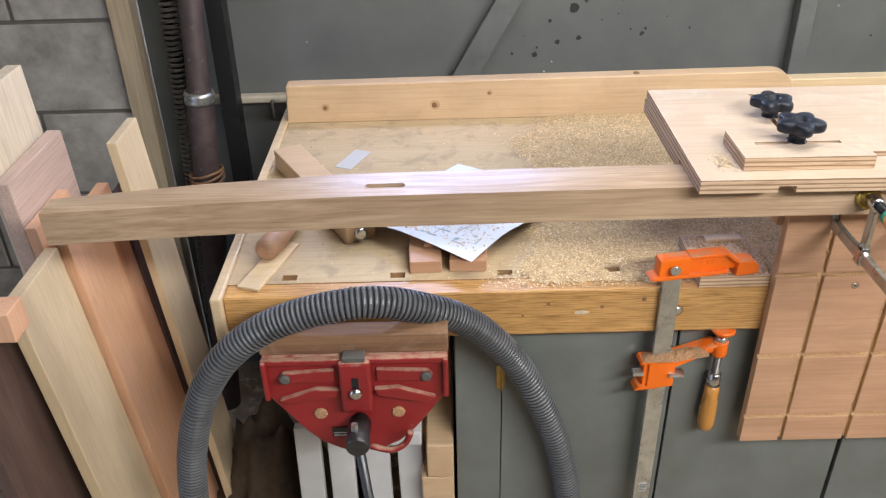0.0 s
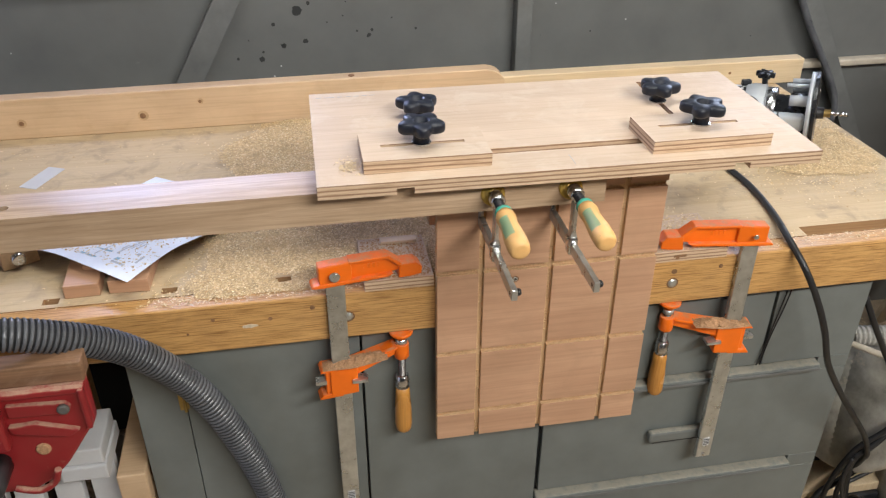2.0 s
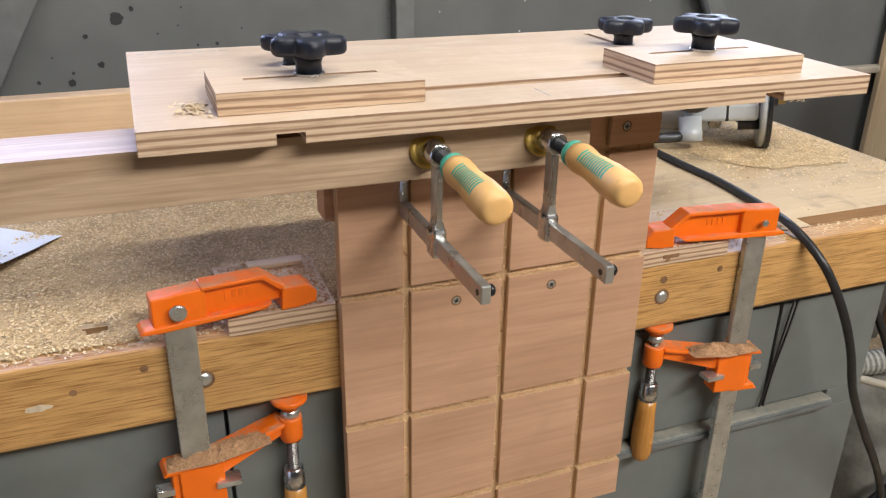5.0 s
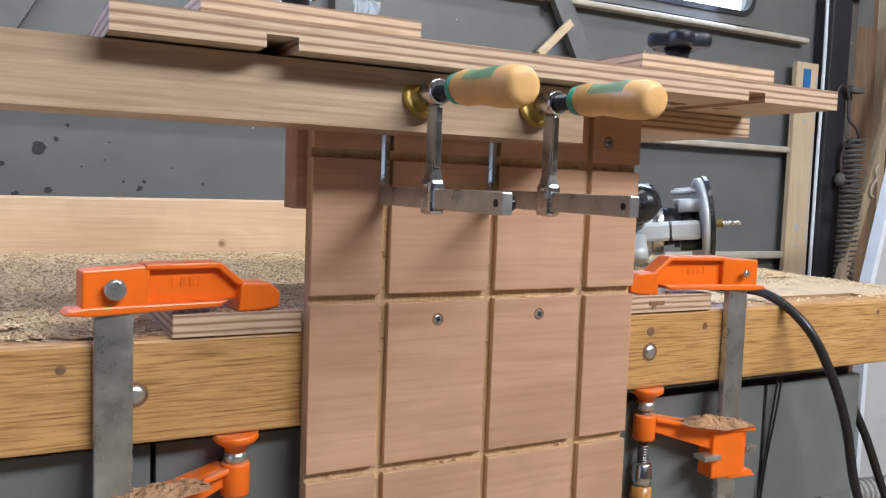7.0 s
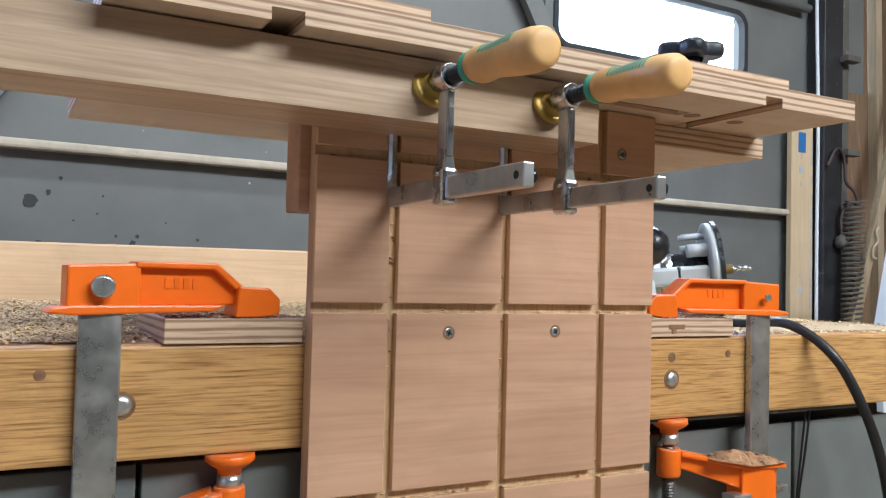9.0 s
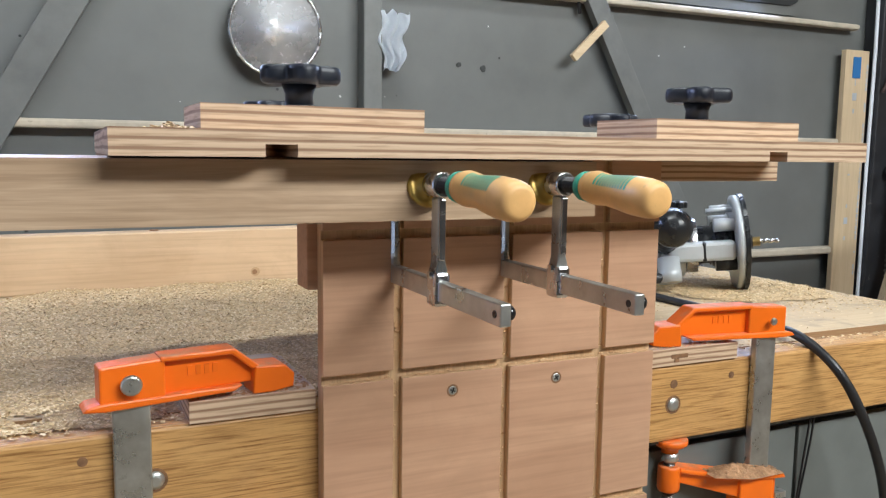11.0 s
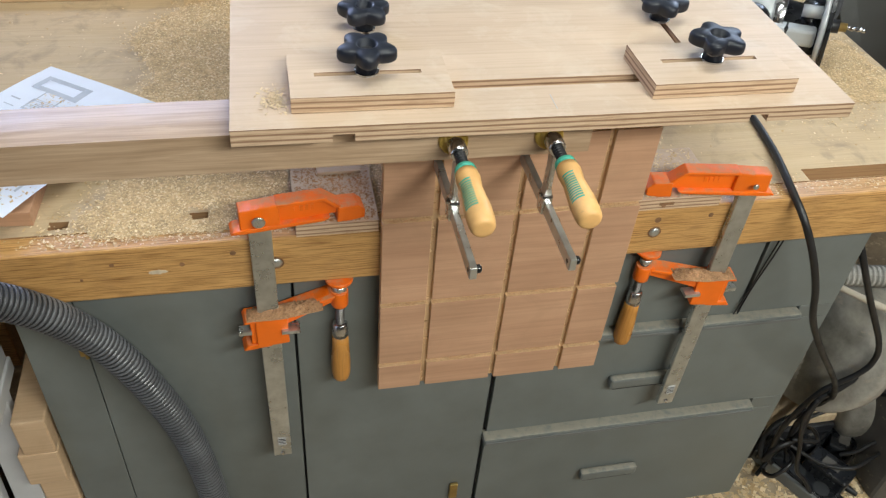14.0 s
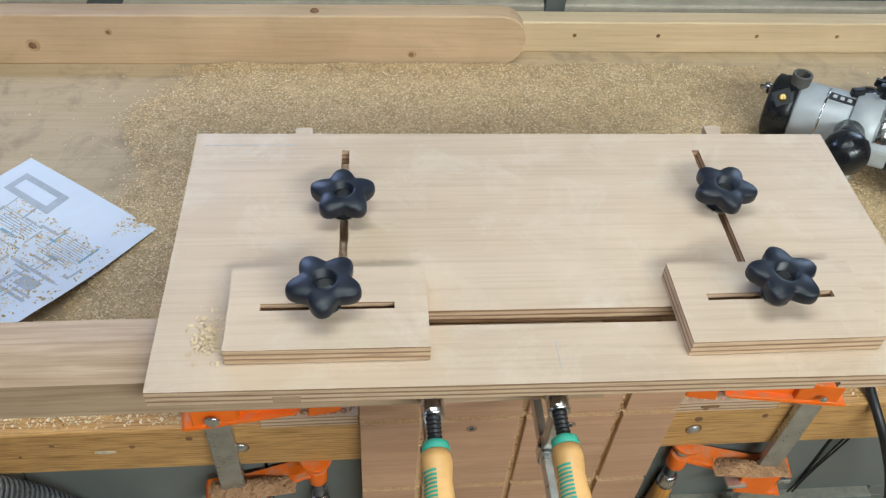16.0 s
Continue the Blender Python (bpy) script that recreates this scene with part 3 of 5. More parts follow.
part("plate", cells(xs, ys, [JB, 1.137, JT], jig_solid, pose(0.68, 1.07, 0, 0, 0, -0.6) @ pose(-0.68, -1.07, 0)), [M_ply, M_plyedge], jig, by=edge_by)
part("lower_plate", box(0.336, 1.042, 1.031, 1.255, 1.105, 1.1277, 0.0006), [M_ply, M_plyedge], jig, by=edge_by)
for x0, x1 in ((0.437, 0.456), (0.905, 0.923)):
    part("runner", box(x0, x1, 1.03, 1.264, 1.1279, 1.1366, 0.0006), M_ply, jig)
for x in (0.881, 0.941):
    # Dark disc in place of a cut hole, with its shade painted.
    part("countersunk_hole", lathe((x, 0.981, JB - 0.0004), (x, 0.981, JB + 0.0005), [(0, 0.0085), (1, 0.0085)], 18), M_bandknot, jig)
part("pencil_line", box(0.676, 0.6766, 0.925, 0.955, JT + 0.0001, JT + 0.0004, 0), M_ink, jig)
for x in (0.345, 0.358, 0.366, 0.378, 0.392, 0.405, 0.418, 0.43):
    part("pencil_mark", box(x, x + 0.008, 1.222, 1.2228, JT + 0.0001, JT + 0.0004, 0), M_ink, jig)


def stop_block(x0, x1, y0, y1, turn):
    cx, cy = (x0 + x1) / 2, (y0 + y1) / 2
    t = base_thing("stop_block", "slotted plywood stop block on the jig", "block", "jig stop blocks", (cx, cy, JT))
    m = pose(cx, cy, 0, 0, 0, turn) @ pose(-cx, -cy, 0)
    s0, s1 = x0 + 0.027, x1 - 0.029
    part("body", cells([x0, s0, s1, x1], [y0, 0.981, 0.9885, y1], [JT + 0.0003, JT + 0.0185], lambda x, y, z: not (s0 < x < s1 and 0.981 < y < 0.9885), m), [M_ply, M_plyedge], t, by=edge_by)
    return t


stop_block(0.394, 0.565, 0.9395, 1.0295, -0.4)
stop_block(0.79, 0.965, 0.935, 1.026, 0.2)


def star_knob(x, y, z, r, turn, foot):
    """Five-lobed knob with a hollow hub, standing on a stem."""
    t = base_thing("star_knob", "black plastic five-lobed star knob on the jig", "knob", "jig knobs", (x, y, foot))
    bm = bmesh.new()
    n = 60
    rows = [(0.000, 0.84), (0.0015, 0.95), (0.004, 1.0), (0.0095, 1.0), (0.0125, 0.96), (0.0142, 0.84)]
    rings = []
    for h, k in rows:
        ring = []
        for i in range(n):
            a = 2 * math.pi * i / n
            w = 0.5 + 0.5 * math.cos(5 * a)
            rad = r * (0.68 + 0.32 * w ** 0.8) * (1 - (1 - k) * 0.55)
            ring.append(bm.verts.new((x + rad * math.cos(a + turn), y + rad * math.sin(a + turn), z - 0.009 + h)))
        rings.append(ring)
    for h, rad in ((0.0150, 0.38), (0.0148, 0.32), (0.005, 0.30)):
        rings.append([bm.verts.new((x + r * rad * math.cos(2 * math.pi * i / n + turn), y + r * rad * math.sin(2 * math.pi * i / n + turn), z - 0.009 + h)) for i in range(n)])
    for r0, r1 in zip(rings, rings[1:]):
        for i in range(n):
            bm.faces.new((r0[i], r0[(i + 1) % n], r1[(i + 1) % n], r1[i]))
    bm.faces.new(list(reversed(rings[0])))
    bm.faces.new(rings[-1])
    part("grip", bm, M_knob, t, smooth=True)
    part("stem", lathe((x, y, foot + 0.0026), (x, y, z - 0.0085), [(0, 0.0115), (0.5, 0.011), (1, 0.014)], 20), M_knob, t, smooth=True)
    part("nut", lathe((x, y, z - 0.0035), (x, y, z + 0.0005), [(0, 0.0068), (0.8, 0.0068), (1, 0.005)], 6), M_gunmetal, t)
    part("washer", lathe((x, y, foot + 0.0004), (x, y, foot + 0.0024), [(0, 0.0135), (1, 0.0135)], 20), M_bright, t)
    return t


star_knob(0.491, 1.119, 1.172, 0.0325, 0.33, JT)
star_knob(0.8745, 1.121, 1.172, 0.0325, 0.94, JT)
star_knob(0.477, 0.987, 1.193, 0.033, 0.88, JT + 0.0185)
star_knob(0.879, 0.984, 1.193, 0.033, 0.34, JT + 0.0185)

# ---- mortised rail ----
rail = bmesh.new()
st = [(-0.527, 0.909, 0.950), (-0.33, 0.924, 0.984), (-0.13, 0.936, 1.004), (0.2, 0.9385, 1.0075), (0.729, 0.9385, 1.0080)]
mort = (-0.106, -0.052, 0.957, 0.969)


def rail_section(x):
    for (x0, a0, b0), (x1, a1, b1) in zip(st, st[1:]):
        if x0 <= x <= x1:
            t = (x - x0) / (x1 - x0)
            return a0 + (a1 - a0) * t, b0 + (b1 - b0) * t


ends = [0.0, 0.0004, 0.0012, 0.0025, 0.004, 0.006]
rx = sorted([s[0] for s in st] + [mort[0] + e for e in ends] + [mort[1] - e for e in ends])
rows = []
for x in rx:
    a, b = rail_section(x)
    hw = max(0.0004, math.sqrt(max(0.0, 0.006 ** 2 - (0.006 - min(0.006, max(0.0, min(x - mort[0], mort[1] - x)))) ** 2)))
    row = [(a, 1.0785), (a, 1.126), (0.963 - hw, 1.1275), (0.963 + hw, 1.1275), (b, 1.126), (b, 1.0785)]
    if not mort[0] - 1e-6 <= x <= mort[1] + 1e-6:
        row[2], row[3] = (a + (b - a) * 0.36, 1.1275), (a + (b - a) * 0.64, 1.1275)
    rows.append([rail.verts.new((x, p, q)) for p, q in row])
for i, (r0, r1) in enumerate(zip(rows, rows[1:])):
    for k in range(6):
        if k == 2 and mort[0] - 1e-5 < rx[i] < mort[1] - 1e-5:
            continue
        rail.faces.new((r0[k], r1[k], r1[(k + 1) % 6], r0[(k + 1) % 6]))
rail.faces.new(rows[0])
rail.faces.new(list(reversed(rows[-1])))
loop = [(r[2], r[3]) for x, r in zip(rx, rows) if mort[0] - 1e-5 <= x <= mort[1] + 1e-5]
ringv = [p[0] for p in loop] + [p[1] for p in reversed(loop)]
low = [rail.verts.new((v.co.x, v.co.y, 1.104)) for v in ringv]
for i in range(len(ringv)):
    q = (i + 1) % len(ringv)
    rail.faces.new((ringv[i], ringv[q], low[q], low[i]))
rail.faces.new(low)
bmesh.ops.recalc_face_normals(rail, faces=rail.faces)
rail_ob = tagged(part("wood_rail", rail, M_walnut), "brown hardwood rail with a routed mortise clamped under the jig", "rail")
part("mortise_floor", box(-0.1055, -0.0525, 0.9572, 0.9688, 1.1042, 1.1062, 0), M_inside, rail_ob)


# ---- light bar clamps with yellow grips ----
def bar_clamp(x, hx):
    t = base_thing("bar_clamp", "steel bar clamp with a yellow wooden grip holding the rail", "clamp", "rail clamps", (x, 0.9, 1.0))
    z = 1.108
    bar = part("bar", box(x - 0.0042, x + 0.0042, 0.806, 1.0075, 1.018, 1.034, 0.0012), M_steel, t)
    part("end_pin", lathe((x + 0.0042, 0.814, 1.026), (x + 0.0105, 0.814, 1.026), [(0, 0.005), (0.7, 0.005), (1, 0.003)], 14), M_black, bar, smooth=True)
    part("pin_hole", lathe((x - 0.0046, 0.814, 1.026), (x - 0.0041, 0.814, 1.026), [(0, 0.0028), (1, 0.0028)], 12), M_black, bar)
    arc = [(x, 0.985, 1.026), (x, 1.0, 1.028), (x, 1.0062, 1.036), (x, 1.0075, 1.05), (x, 1.0078, 1.076), (x, 1.0078, 1.10)]
    part("fixed_jaw", tube(spline(arc, 4), 0.0042, 8), M_steel, t)
    collar = part("slide_collar", box(x - 0.0068, x + 0.0068, 0.906, 0.924, 1.0135, 1.041, 0.003), M_bright, t)
    part("rivet", lathe((x - 0.0068, 0.915, 1.038), (x - 0.0088, 0.915, 1.038), [(0, 0.004), (1, 0.003)], 12), M_bright, collar)
    arm = part("arm", prism([(hx - 0.0052, 1.040), (hx + 0.0062, 1.040), (hx + 0.0034, 1.051), (hx + 0.0034, 1.098), (hx - 0.0034, 1.098), (hx - 0.0034, 1.048)], 0.9085, 0.9215, 0.0012), M_steel, t)
    part("arm_edge", prism([(hx - 0.0026, 1.05), (hx + 0.0026, 1.05), (hx + 0.0026, 1.097), (hx - 0.0026, 1.097)], 0.9066, 0.9084, 0.0006), M_bright, arm)
    part("thread_ring", lathe((hx, 0.905, z), (hx, 0.926, z), [(0, 0.0088), (0.1, 0.0102), (0.9, 0.0102), (1, 0.0088)], 20), M_bright, t, smooth=True)
    pr = []
    for i in range(29):
        pr.append((i / 28, 0.0066 if i % 2 else 0.0052))
    part("spindle", lathe((hx, 0.936, z), (hx, 0.876, z), pr, 14), M_thread, t)
    part("pad", lathe((hx, 0.9383, z - 0.003), (hx, 0.930, z), [(0, 0.0172), (0.35, 0.0165), (0.4, 0.0135), (0.42, 0.010), (0.9, 0.0095), (1, 0.006)], 24), M_padyellow, t, "yellow clamp pad", smooth=True)
    part("collar_band", lathe((hx, 0.881, z), (hx, 0.872, z - 0.0003), [(0, 0.0095), (0.15, 0.0115), (1, 0.0122)], 20), M_green, t, "green collar", smooth=True)
    grip = part("grip", lathe((hx, 0.872, z), (hx, 0.789, z - 0.006), [(0, 0.0118), (0.1, 0.0132), (0.2, 0.0127), (0.3, 0.0117), (0.45, 0.0127), (0.65, 0.0142), (0.86, 0.0142), (0.95, 0.0132), (0.985, 0.0114), (0.997, 0.0085), (1, 0.0045)], 24), M_yellow, t, smooth=True)
    waist = [(0, 0.0118), (0.1, 0.0132), (0.2, 0.0127), (0.3, 0.0117), (0.45, 0.0127), (0.65, 0.0142), (0.86, 0.0142)]

    def on_grip(y, an):
        f = (0.872 - y) / 0.083
        rr = next(r0 + (r1 - r0) * (f - f0) / (f1 - f0) for (f0, r0), (f1, r1) in zip(waist, waist[1:]) if f <= f1) + 0.00025
        return (hx + rr * math.cos(an), y, z - 0.006 * f + rr * math.sin(an))

    for i in range(12):
        bm = bmesh.new()
        y0 = 0.853 - 0.0036 * i
        v = [[bm.verts.new(on_grip(y, radians(98 + 9 * k))) for y in (y0, y0 - 0.0021)] for k in range(8)]
        for p, q in zip(v, v[1:]):
            bm.faces.new((p[0], p[1], q[1], q[0]))
        part("print_bar", bm, M_green, grip)
    return t


bar_clamp(0.5675, 0.567)
bar_clamp(0.6775, 0.677)


# ---- orange bar clamps ----
BACK = 0.0068


def orange_clamp(xb, d, reach, zlow, zend, zh0, zh1, label):
    t = base_thing("f_clamp", label, "clamp", "orange clamps", (xb, 1.014, 0.7))

    def X(u):
        return xb + d * u

    turn = pose(xb, 1.014 + BACK, 0, 0, 0, d * 7) @ pose(-xb, -1.014, 0)
    L = reach

    def shape(rows, y0, y1, bevel=0.0018):
        o = [(X(u), z) for u, z in rows]
        return prism(o if d > 0 else list(reversed(o)), y0 + BACK, y1 + BACK, bevel, turn)

    head = part("fixed_jaw", shape([(-0.024, 0.9335), (0.04, 0.9335), (L - 0.019, 0.9345), (L - 0.021, 0.948), (L - 0.04, 0.9645), (0.04, 0.965), (-0.024, 0.962)], 1.007, 1.021), M_orange, t, "dusty orange cast jaw")
    part("jaw_block", shape([(-0.0242, 0.932), (0.026, 0.932), (0.026, 0.9655), (-0.0242, 0.963)], 1.0005, 1.0225), M_orange, head)
    part("jaw_tip", shape([(L - 0.024, 0.9252), (L - 0.006, 0.9250), (L + 0.0125, 0.9275), (L + 0.0135, 0.9395), (L + 0.004, 0.9485), (L - 0.022, 0.9495)], 0.998, 1.026, 0.0016), M_orange, head)
    part("lower_rib", shape([(-0.037, 0.929), (-0.02, 0.9275), (L - 0.04, 0.9300), (L - 0.032, 0.9348), (-0.02, 0.9345), (-0.033, 0.933)], 0.9985, 1.0245, 0.0015), M_orange, head)
    part("upper_rib", shape([(0.022, 0.962), (L - 0.041, 0.962), (L - 0.024, 0.947), (L - 0.017, 0.949), (L - 0.039, 0.967), (0.022, 0.9668)], 0.9995, 1.0225, 0.0015), M_orange, head)
    part("rivet", lathe((X(0.0), 1.0012 + BACK, 0.948), (X(0.0), 0.9985 + BACK, 0.948), [(0, 0.0085 if d > 0 else 0.0045), (0.6, 0.0082 if d > 0 else 0.0042), (1, 0.0066 if d > 0 else 0.0035)], 20), M_steel, head, smooth=True)
    for k in range(4):
        part("cast_mark", shape([(0.045 + 0.007 * k, 0.947), (0.049 + 0.007 * k, 0.947), (0.049 + 0.007 * k, 0.955), (0.045 + 0.007 * k, 0.955)], 1.0062, 1.0072, 0), M_orange, head)
    bar = part("bar", box(xb - 0.0145, xb + 0.0145, 1.009 + BACK, 1.0185 + BACK, zend, 0.9325, 0.0015), M_steel, t, "scratched zinc-plated steel bar")
    part("label", box(xb - 0.006, xb + 0.007, 1.0083 + BACK, 1.0089 + BACK, zend + 0.03, zend + 0.05, 0), M_white, bar)
    for k in range(4):
        part("label_bar", box(xb - 0.005, xb + 0.006, 1.0079 + BACK, 1.0082 + BACK, zend + 0.033 + 0.004 * k, zend + 0.0345 + 0.004 * k, 0), M_thread, bar)
    part("end_stop", lathe((xb, 1.0089 + BACK, zend + 0.008), (xb, 1.006 + BACK, zend + 0.008), [(0, 0.004), (1, 0.003)], 12), M_bright, bar)
    lo = part("sliding_jaw", shape([(-0.027, zlow - 0.055), (0.024, zlow - 0.055), (0.024, zlow - 0.022), (L - 0.035, zlow + 0.004), (L - 0.022, zlow + 0.004), (L - 0.022, zlow + 0.022), (L - 0.04, zlow + 0.022), (0.02, zlow + 0.002), (-0.027, zlow)], 1.004, 1.0235), M_orange, t, "dusty orange sliding jaw")
    part("jaw_block", shape([(-0.02, zlow - 0.056), (0.0255, zlow - 0.056), (0.0255, zlow + 0.001), (-0.02, zlow + 0.001)], 0.9995, 1.0255), M_orange, lo)
    part("upper_rib", shape([(-0.036, zlow - 0.002), (0.02, zlow - 0.001), (L - 0.03, zlow + 0.0185), (L - 0.03, zlow + 0.0235), (0.018, zlow + 0.0045), (-0.032, zlow + 0.004)], 0.997, 1.0255, 0.0015), M_orange, lo)
    part("lower_lip", shape([(-0.04, zlow - 0.058), (0.0, zlow - 0.058), (0.0, zlow - 0.05), (-0.034, zlow - 0.05)], 1.0, 1.0255, 0.0015), M_orange, lo)
    part("clutch_plate", box(X(0.03) - 0.014, X(0.03) + 0.012, 1.003 + BACK, 1.022 + BACK, zlow - 0.032, zlow - 0.026, 0.001), M_steel, lo)
    part("clutch_plate", box(X(-0.034) - 0.009, X(-0.034) + 0.009, 1.006 + BACK, 1.02 + BACK, zlow - 0.03, zlow - 0.022, 0.001), M_steel, lo)
    sx = X(L - 0.022)
    sy = 1.014 + BACK + math.sin(radians(7)) * (L - 0.022)
    part("screw_boss", lathe((sx, sy, zlow - 0.003), (sx, sy, zlow + 0.026), [(0, 0.0115), (0.08, 0.0125), (0.92, 0.0125), (1, 0.0115)], 20), M_orange, lo, smooth=True)
    n = 52
    part("screw", lathe((sx, sy, zh1 - 0.002), (sx, sy, 0.812), [(i / n, 0.0068 if i % 2 else 0.0055) for i in range(n + 1)], 14), M_screw, t)
    part("foot", lathe((sx, sy, 0.8195), (sx, sy, 0.803), [(0, 0.019), (0.3, 0.0195), (0.5, 0.016), (0.75, 0.0095), (1, 0.009)], 24), M_orange, t, smooth=True)
    part("swivel", lathe((sx, sy, 0.8032), (sx, sy, 0.792), [(0, 0.0095), (0.7, 0.010), (1, 0.007)], 18), M_steel, t, smooth=True)
    part("ferrule", lathe((sx, sy, zh1), (sx, sy, zh1 - 0.026), [(0, 0.008), (0.1, 0.0108), (0.45, 0.0108), (0.55, 0.0118), (1, 0.0118)], 20), M_bright, t, smooth=True)
    part("grip", lathe((sx, sy, zh1 - 0.0255), (sx, sy, zh0), [(0, 0.0116), (0.2, 0.0125), (0.55, 0.0145), (0.85, 0.0145), (0.95, 0.0125), (1, 0.008)], 22), M_handle, t, "varnished wooden grip", smooth=True)
    # dust heaped on the sliding jaw
    bm = bmesh.new()
    rnd = random.Random(int(xb * 1000))
    nu, nv = 26, 9
    g = [[bm.verts.new((X(-0.03 + 0.105 * i / (nu - 1)), 0.999 + BACK + 0.026 * j / (nv - 1),
                        zlow + 0.0042 + 0.19 * max(0, (-0.03 + 0.105 * i / (nu - 1)) - 0.018) * 0.98
                        + math.sin(math.pi * i / (nu - 1)) ** 0.7 * math.sin(math.pi * j / (nv - 1)) * (0.010 + 0.006 * rnd.random()))) for j in range(nv)] for i in range(nu)]
    for i in range(nu - 1):
        for j in range(nv - 1):
            bm.faces.new((g[i][j], g[i + 1][j], g[i + 1][j + 1], g[i][j + 1]))
    bmesh.ops.recalc_face_normals(bm, faces=bm.faces)
    part("dust_mound", bm, M_reddust, t, "heap of reddish sawdust")
    return t


orange_clamp(0.347, 1, 0.122, 0.768, 0.435, 0.600, 0.727, "orange bar clamp with wooden grip and sawdust heaped on its jaw")
orange_clamp(1.0255, -1, 0.138, 0.762, 0.448, 0.612, 0.733, "orange bar clamp facing the grooved board, holding its pad down")
for x0, x1, y0, y1, lab in ((0.392, 0.5, 1.0235, 1.15, "plywood pad under the clamp jaw, dusted with sawdust"), (0.861, 0.99, 1.0235, 1.14, "plywood clamp pad with a split front edge")):
    tagged(part("plywood_pad", box(x0, x1, y0, y1, ZB + 0.0004, 0.9245, 0.0008), [M_ply, M_plyedge], by=edge_by), lab, "pad", "clamp pads")
pad = bpy.data.objects["plywood_pad.001"]
# Dark boxes paint the shade inside the split edge.
part("split", box(0.896, 0.918, 1.0228, 1.0242, 0.9135, 0.918, 0), M_bandknot, pad)
part("split", box(0.9, 0.906, 1.0228, 1.0242, 0.9092, 0.9132, 0), M_bandknot, pad)
tagged(part("small_offcut", box(0.428, 0.488, 1.126, 1.143, 0.9249, 0.930, 0.001), M_ply), "small pale offcut lying on the plywood pad", "offcut")
tagged(part("steel_strip", box(0.87, 1.22, 1.032, 1.046, 0.8155, 0.8195, 0.0006), M_dull), "dusty steel strip under the bench apron", "strip")

# ---- vise ----
vise = base_thing("bench_vise", "red cast-iron vise with a wooden jaw liner on the bench", "vise", place=(-0.135, 0.95, 0.8))
VY = 0.893


def arc_outline(s, dz):
    half = [(0.134, 0.893), (0.134, 0.822), (0.118, 0.80), (0.085, 0.752), (0.06, 0.725), (0.03, 0.708)]
    pts = [(-0.134 + x * s, z + dz) for x, z in half] + [(-0.134 - x * s, z + dz) for x, z in reversed(half)]
    return pts


part("jaw_casting", prism(arc_outline(1.0, 0), VY, VY + 0.022, 0.004), M_red, vise, "dusty red enamelled front jaw")
part("jaw_liner", box(-0.27, 0.001, VY + 0.004, VY + 0.036, 0.8935, 0.926, 0.002), M_liner, vise, "worn wooden jaw liner")
part("liner_back", box(-0.262, -0.006, VY + 0.0225, VY + 0.036, 0.815, 0.893, 0.002), M_liner, vise)
for s in (-1, 1):
    c = -0.134
    part("flange", box(min(c + s * 0.134, c + s * 0.126), max(c + s * 0.134, c + s * 0.126), VY - 0.014, VY + 0.001, 0.822, 0.892, 0.003), M_red, vise)
    part("rib", prism(sorted([(c + s * 0.03, 0.872), (c + s * 0.03, 0.851), (c + s * 0.105, 0.850), (c + s * 0.112, 0.860), (c + s * 0.105, 0.868)], key=lambda q: math.atan2(q[1] - 0.86, q[0] - (c + s * 0.07))), VY - 0.008, VY + 0.001, 0.002), M_red, vise)
    part("web", prism(sorted([(c + s * 0.025, 0.836), (c + s * 0.06, 0.838), (c + s * 0.115, 0.818), (c + s * 0.10, 0.808), (c + s * 0.03, 0.823)], key=lambda q: math.atan2(q[1] - 0.825, q[0] - (c + s * 0.065))), VY - 0.009, VY + 0.001, 0.002), M_red, vise)
    part("screw", lathe((c + s * 0.102, VY - 0.0075, 0.859), (c + s * 0.102, VY - 0.0125, 0.859), [(0, 0.0085), (0.7, 0.008), (1, 0.005)], 16), M_dull, vise, smooth=True)
    part("boss", lathe((c + s * 0.058, VY + 0.0005, 0.785), (c + s * 0.058, VY - 0.003, 0.785), [(0, 0.0105), (0.8, 0.0095), (1, 0.008)], 18), M_reddust, vise, smooth=True)
    part("guide_rod", lathe((c + s * 0.058, VY + 0.022, 0.785), (c + s * 0.058, 1.064, 0.785), [(0, 0.0095), (1, 0.0095)], 14), M_steel, vise, smooth=True)
part("top_rim", box(-0.268, -0.0, VY - 0.010, VY + 0.0005, 0.884, 0.8932, 0.002), M_red, vise)
part("centre_rib", box(-0.157, -0.111, VY - 0.018, VY + 0.001, 0.80, 0.8925, 0.005), M_red, vise)
part("dog_plate", box(-0.15, -0.118, VY - 0.016, VY + 0.003, 0.8928, 0.9005, 0.001), M_dull, vise)
part("dog_slot", box(-0.139, -0.129, VY - 0.0186, VY - 0.0172, 0.845, 0.866, 0.0005), M_thread, vise)
part("dog_screw", lathe((-0.134, VY - 0.0178, 0.84), (-0.134, VY - 0.027, 0.84), [(0, 0.0095), (0.7, 0.009), (1, 0.006)], 16), M_bright, vise, smooth=True)
part("main_screw", lathe((-0.134, 1.064, 0.772), (-0.134, VY - 0.062, 0.772), [(0, 0.013), (0.77, 0.013), (0.775, 0.0175), (0.985, 0.0175), (1, 0.0155)], 22), M_gunmetal, vise, "grey steel screw head", smooth=True)
part("set_bolt", lathe((-0.138, VY - 0.04, 0.788), (-0.138, VY - 0.04, 0.7985), [(0, 0.006), (1, 0.0055)], 6), M_steel, vise)
part("tommy_bar", lathe((-0.134, VY - 0.045, 0.765), (-0.118, VY - 0.055, 0.55), [(0, 0.0075), (0.9, 0.0075), (0.92, 0.011), (1, 0.011)], 14), M_gunmetal, vise, smooth=True)
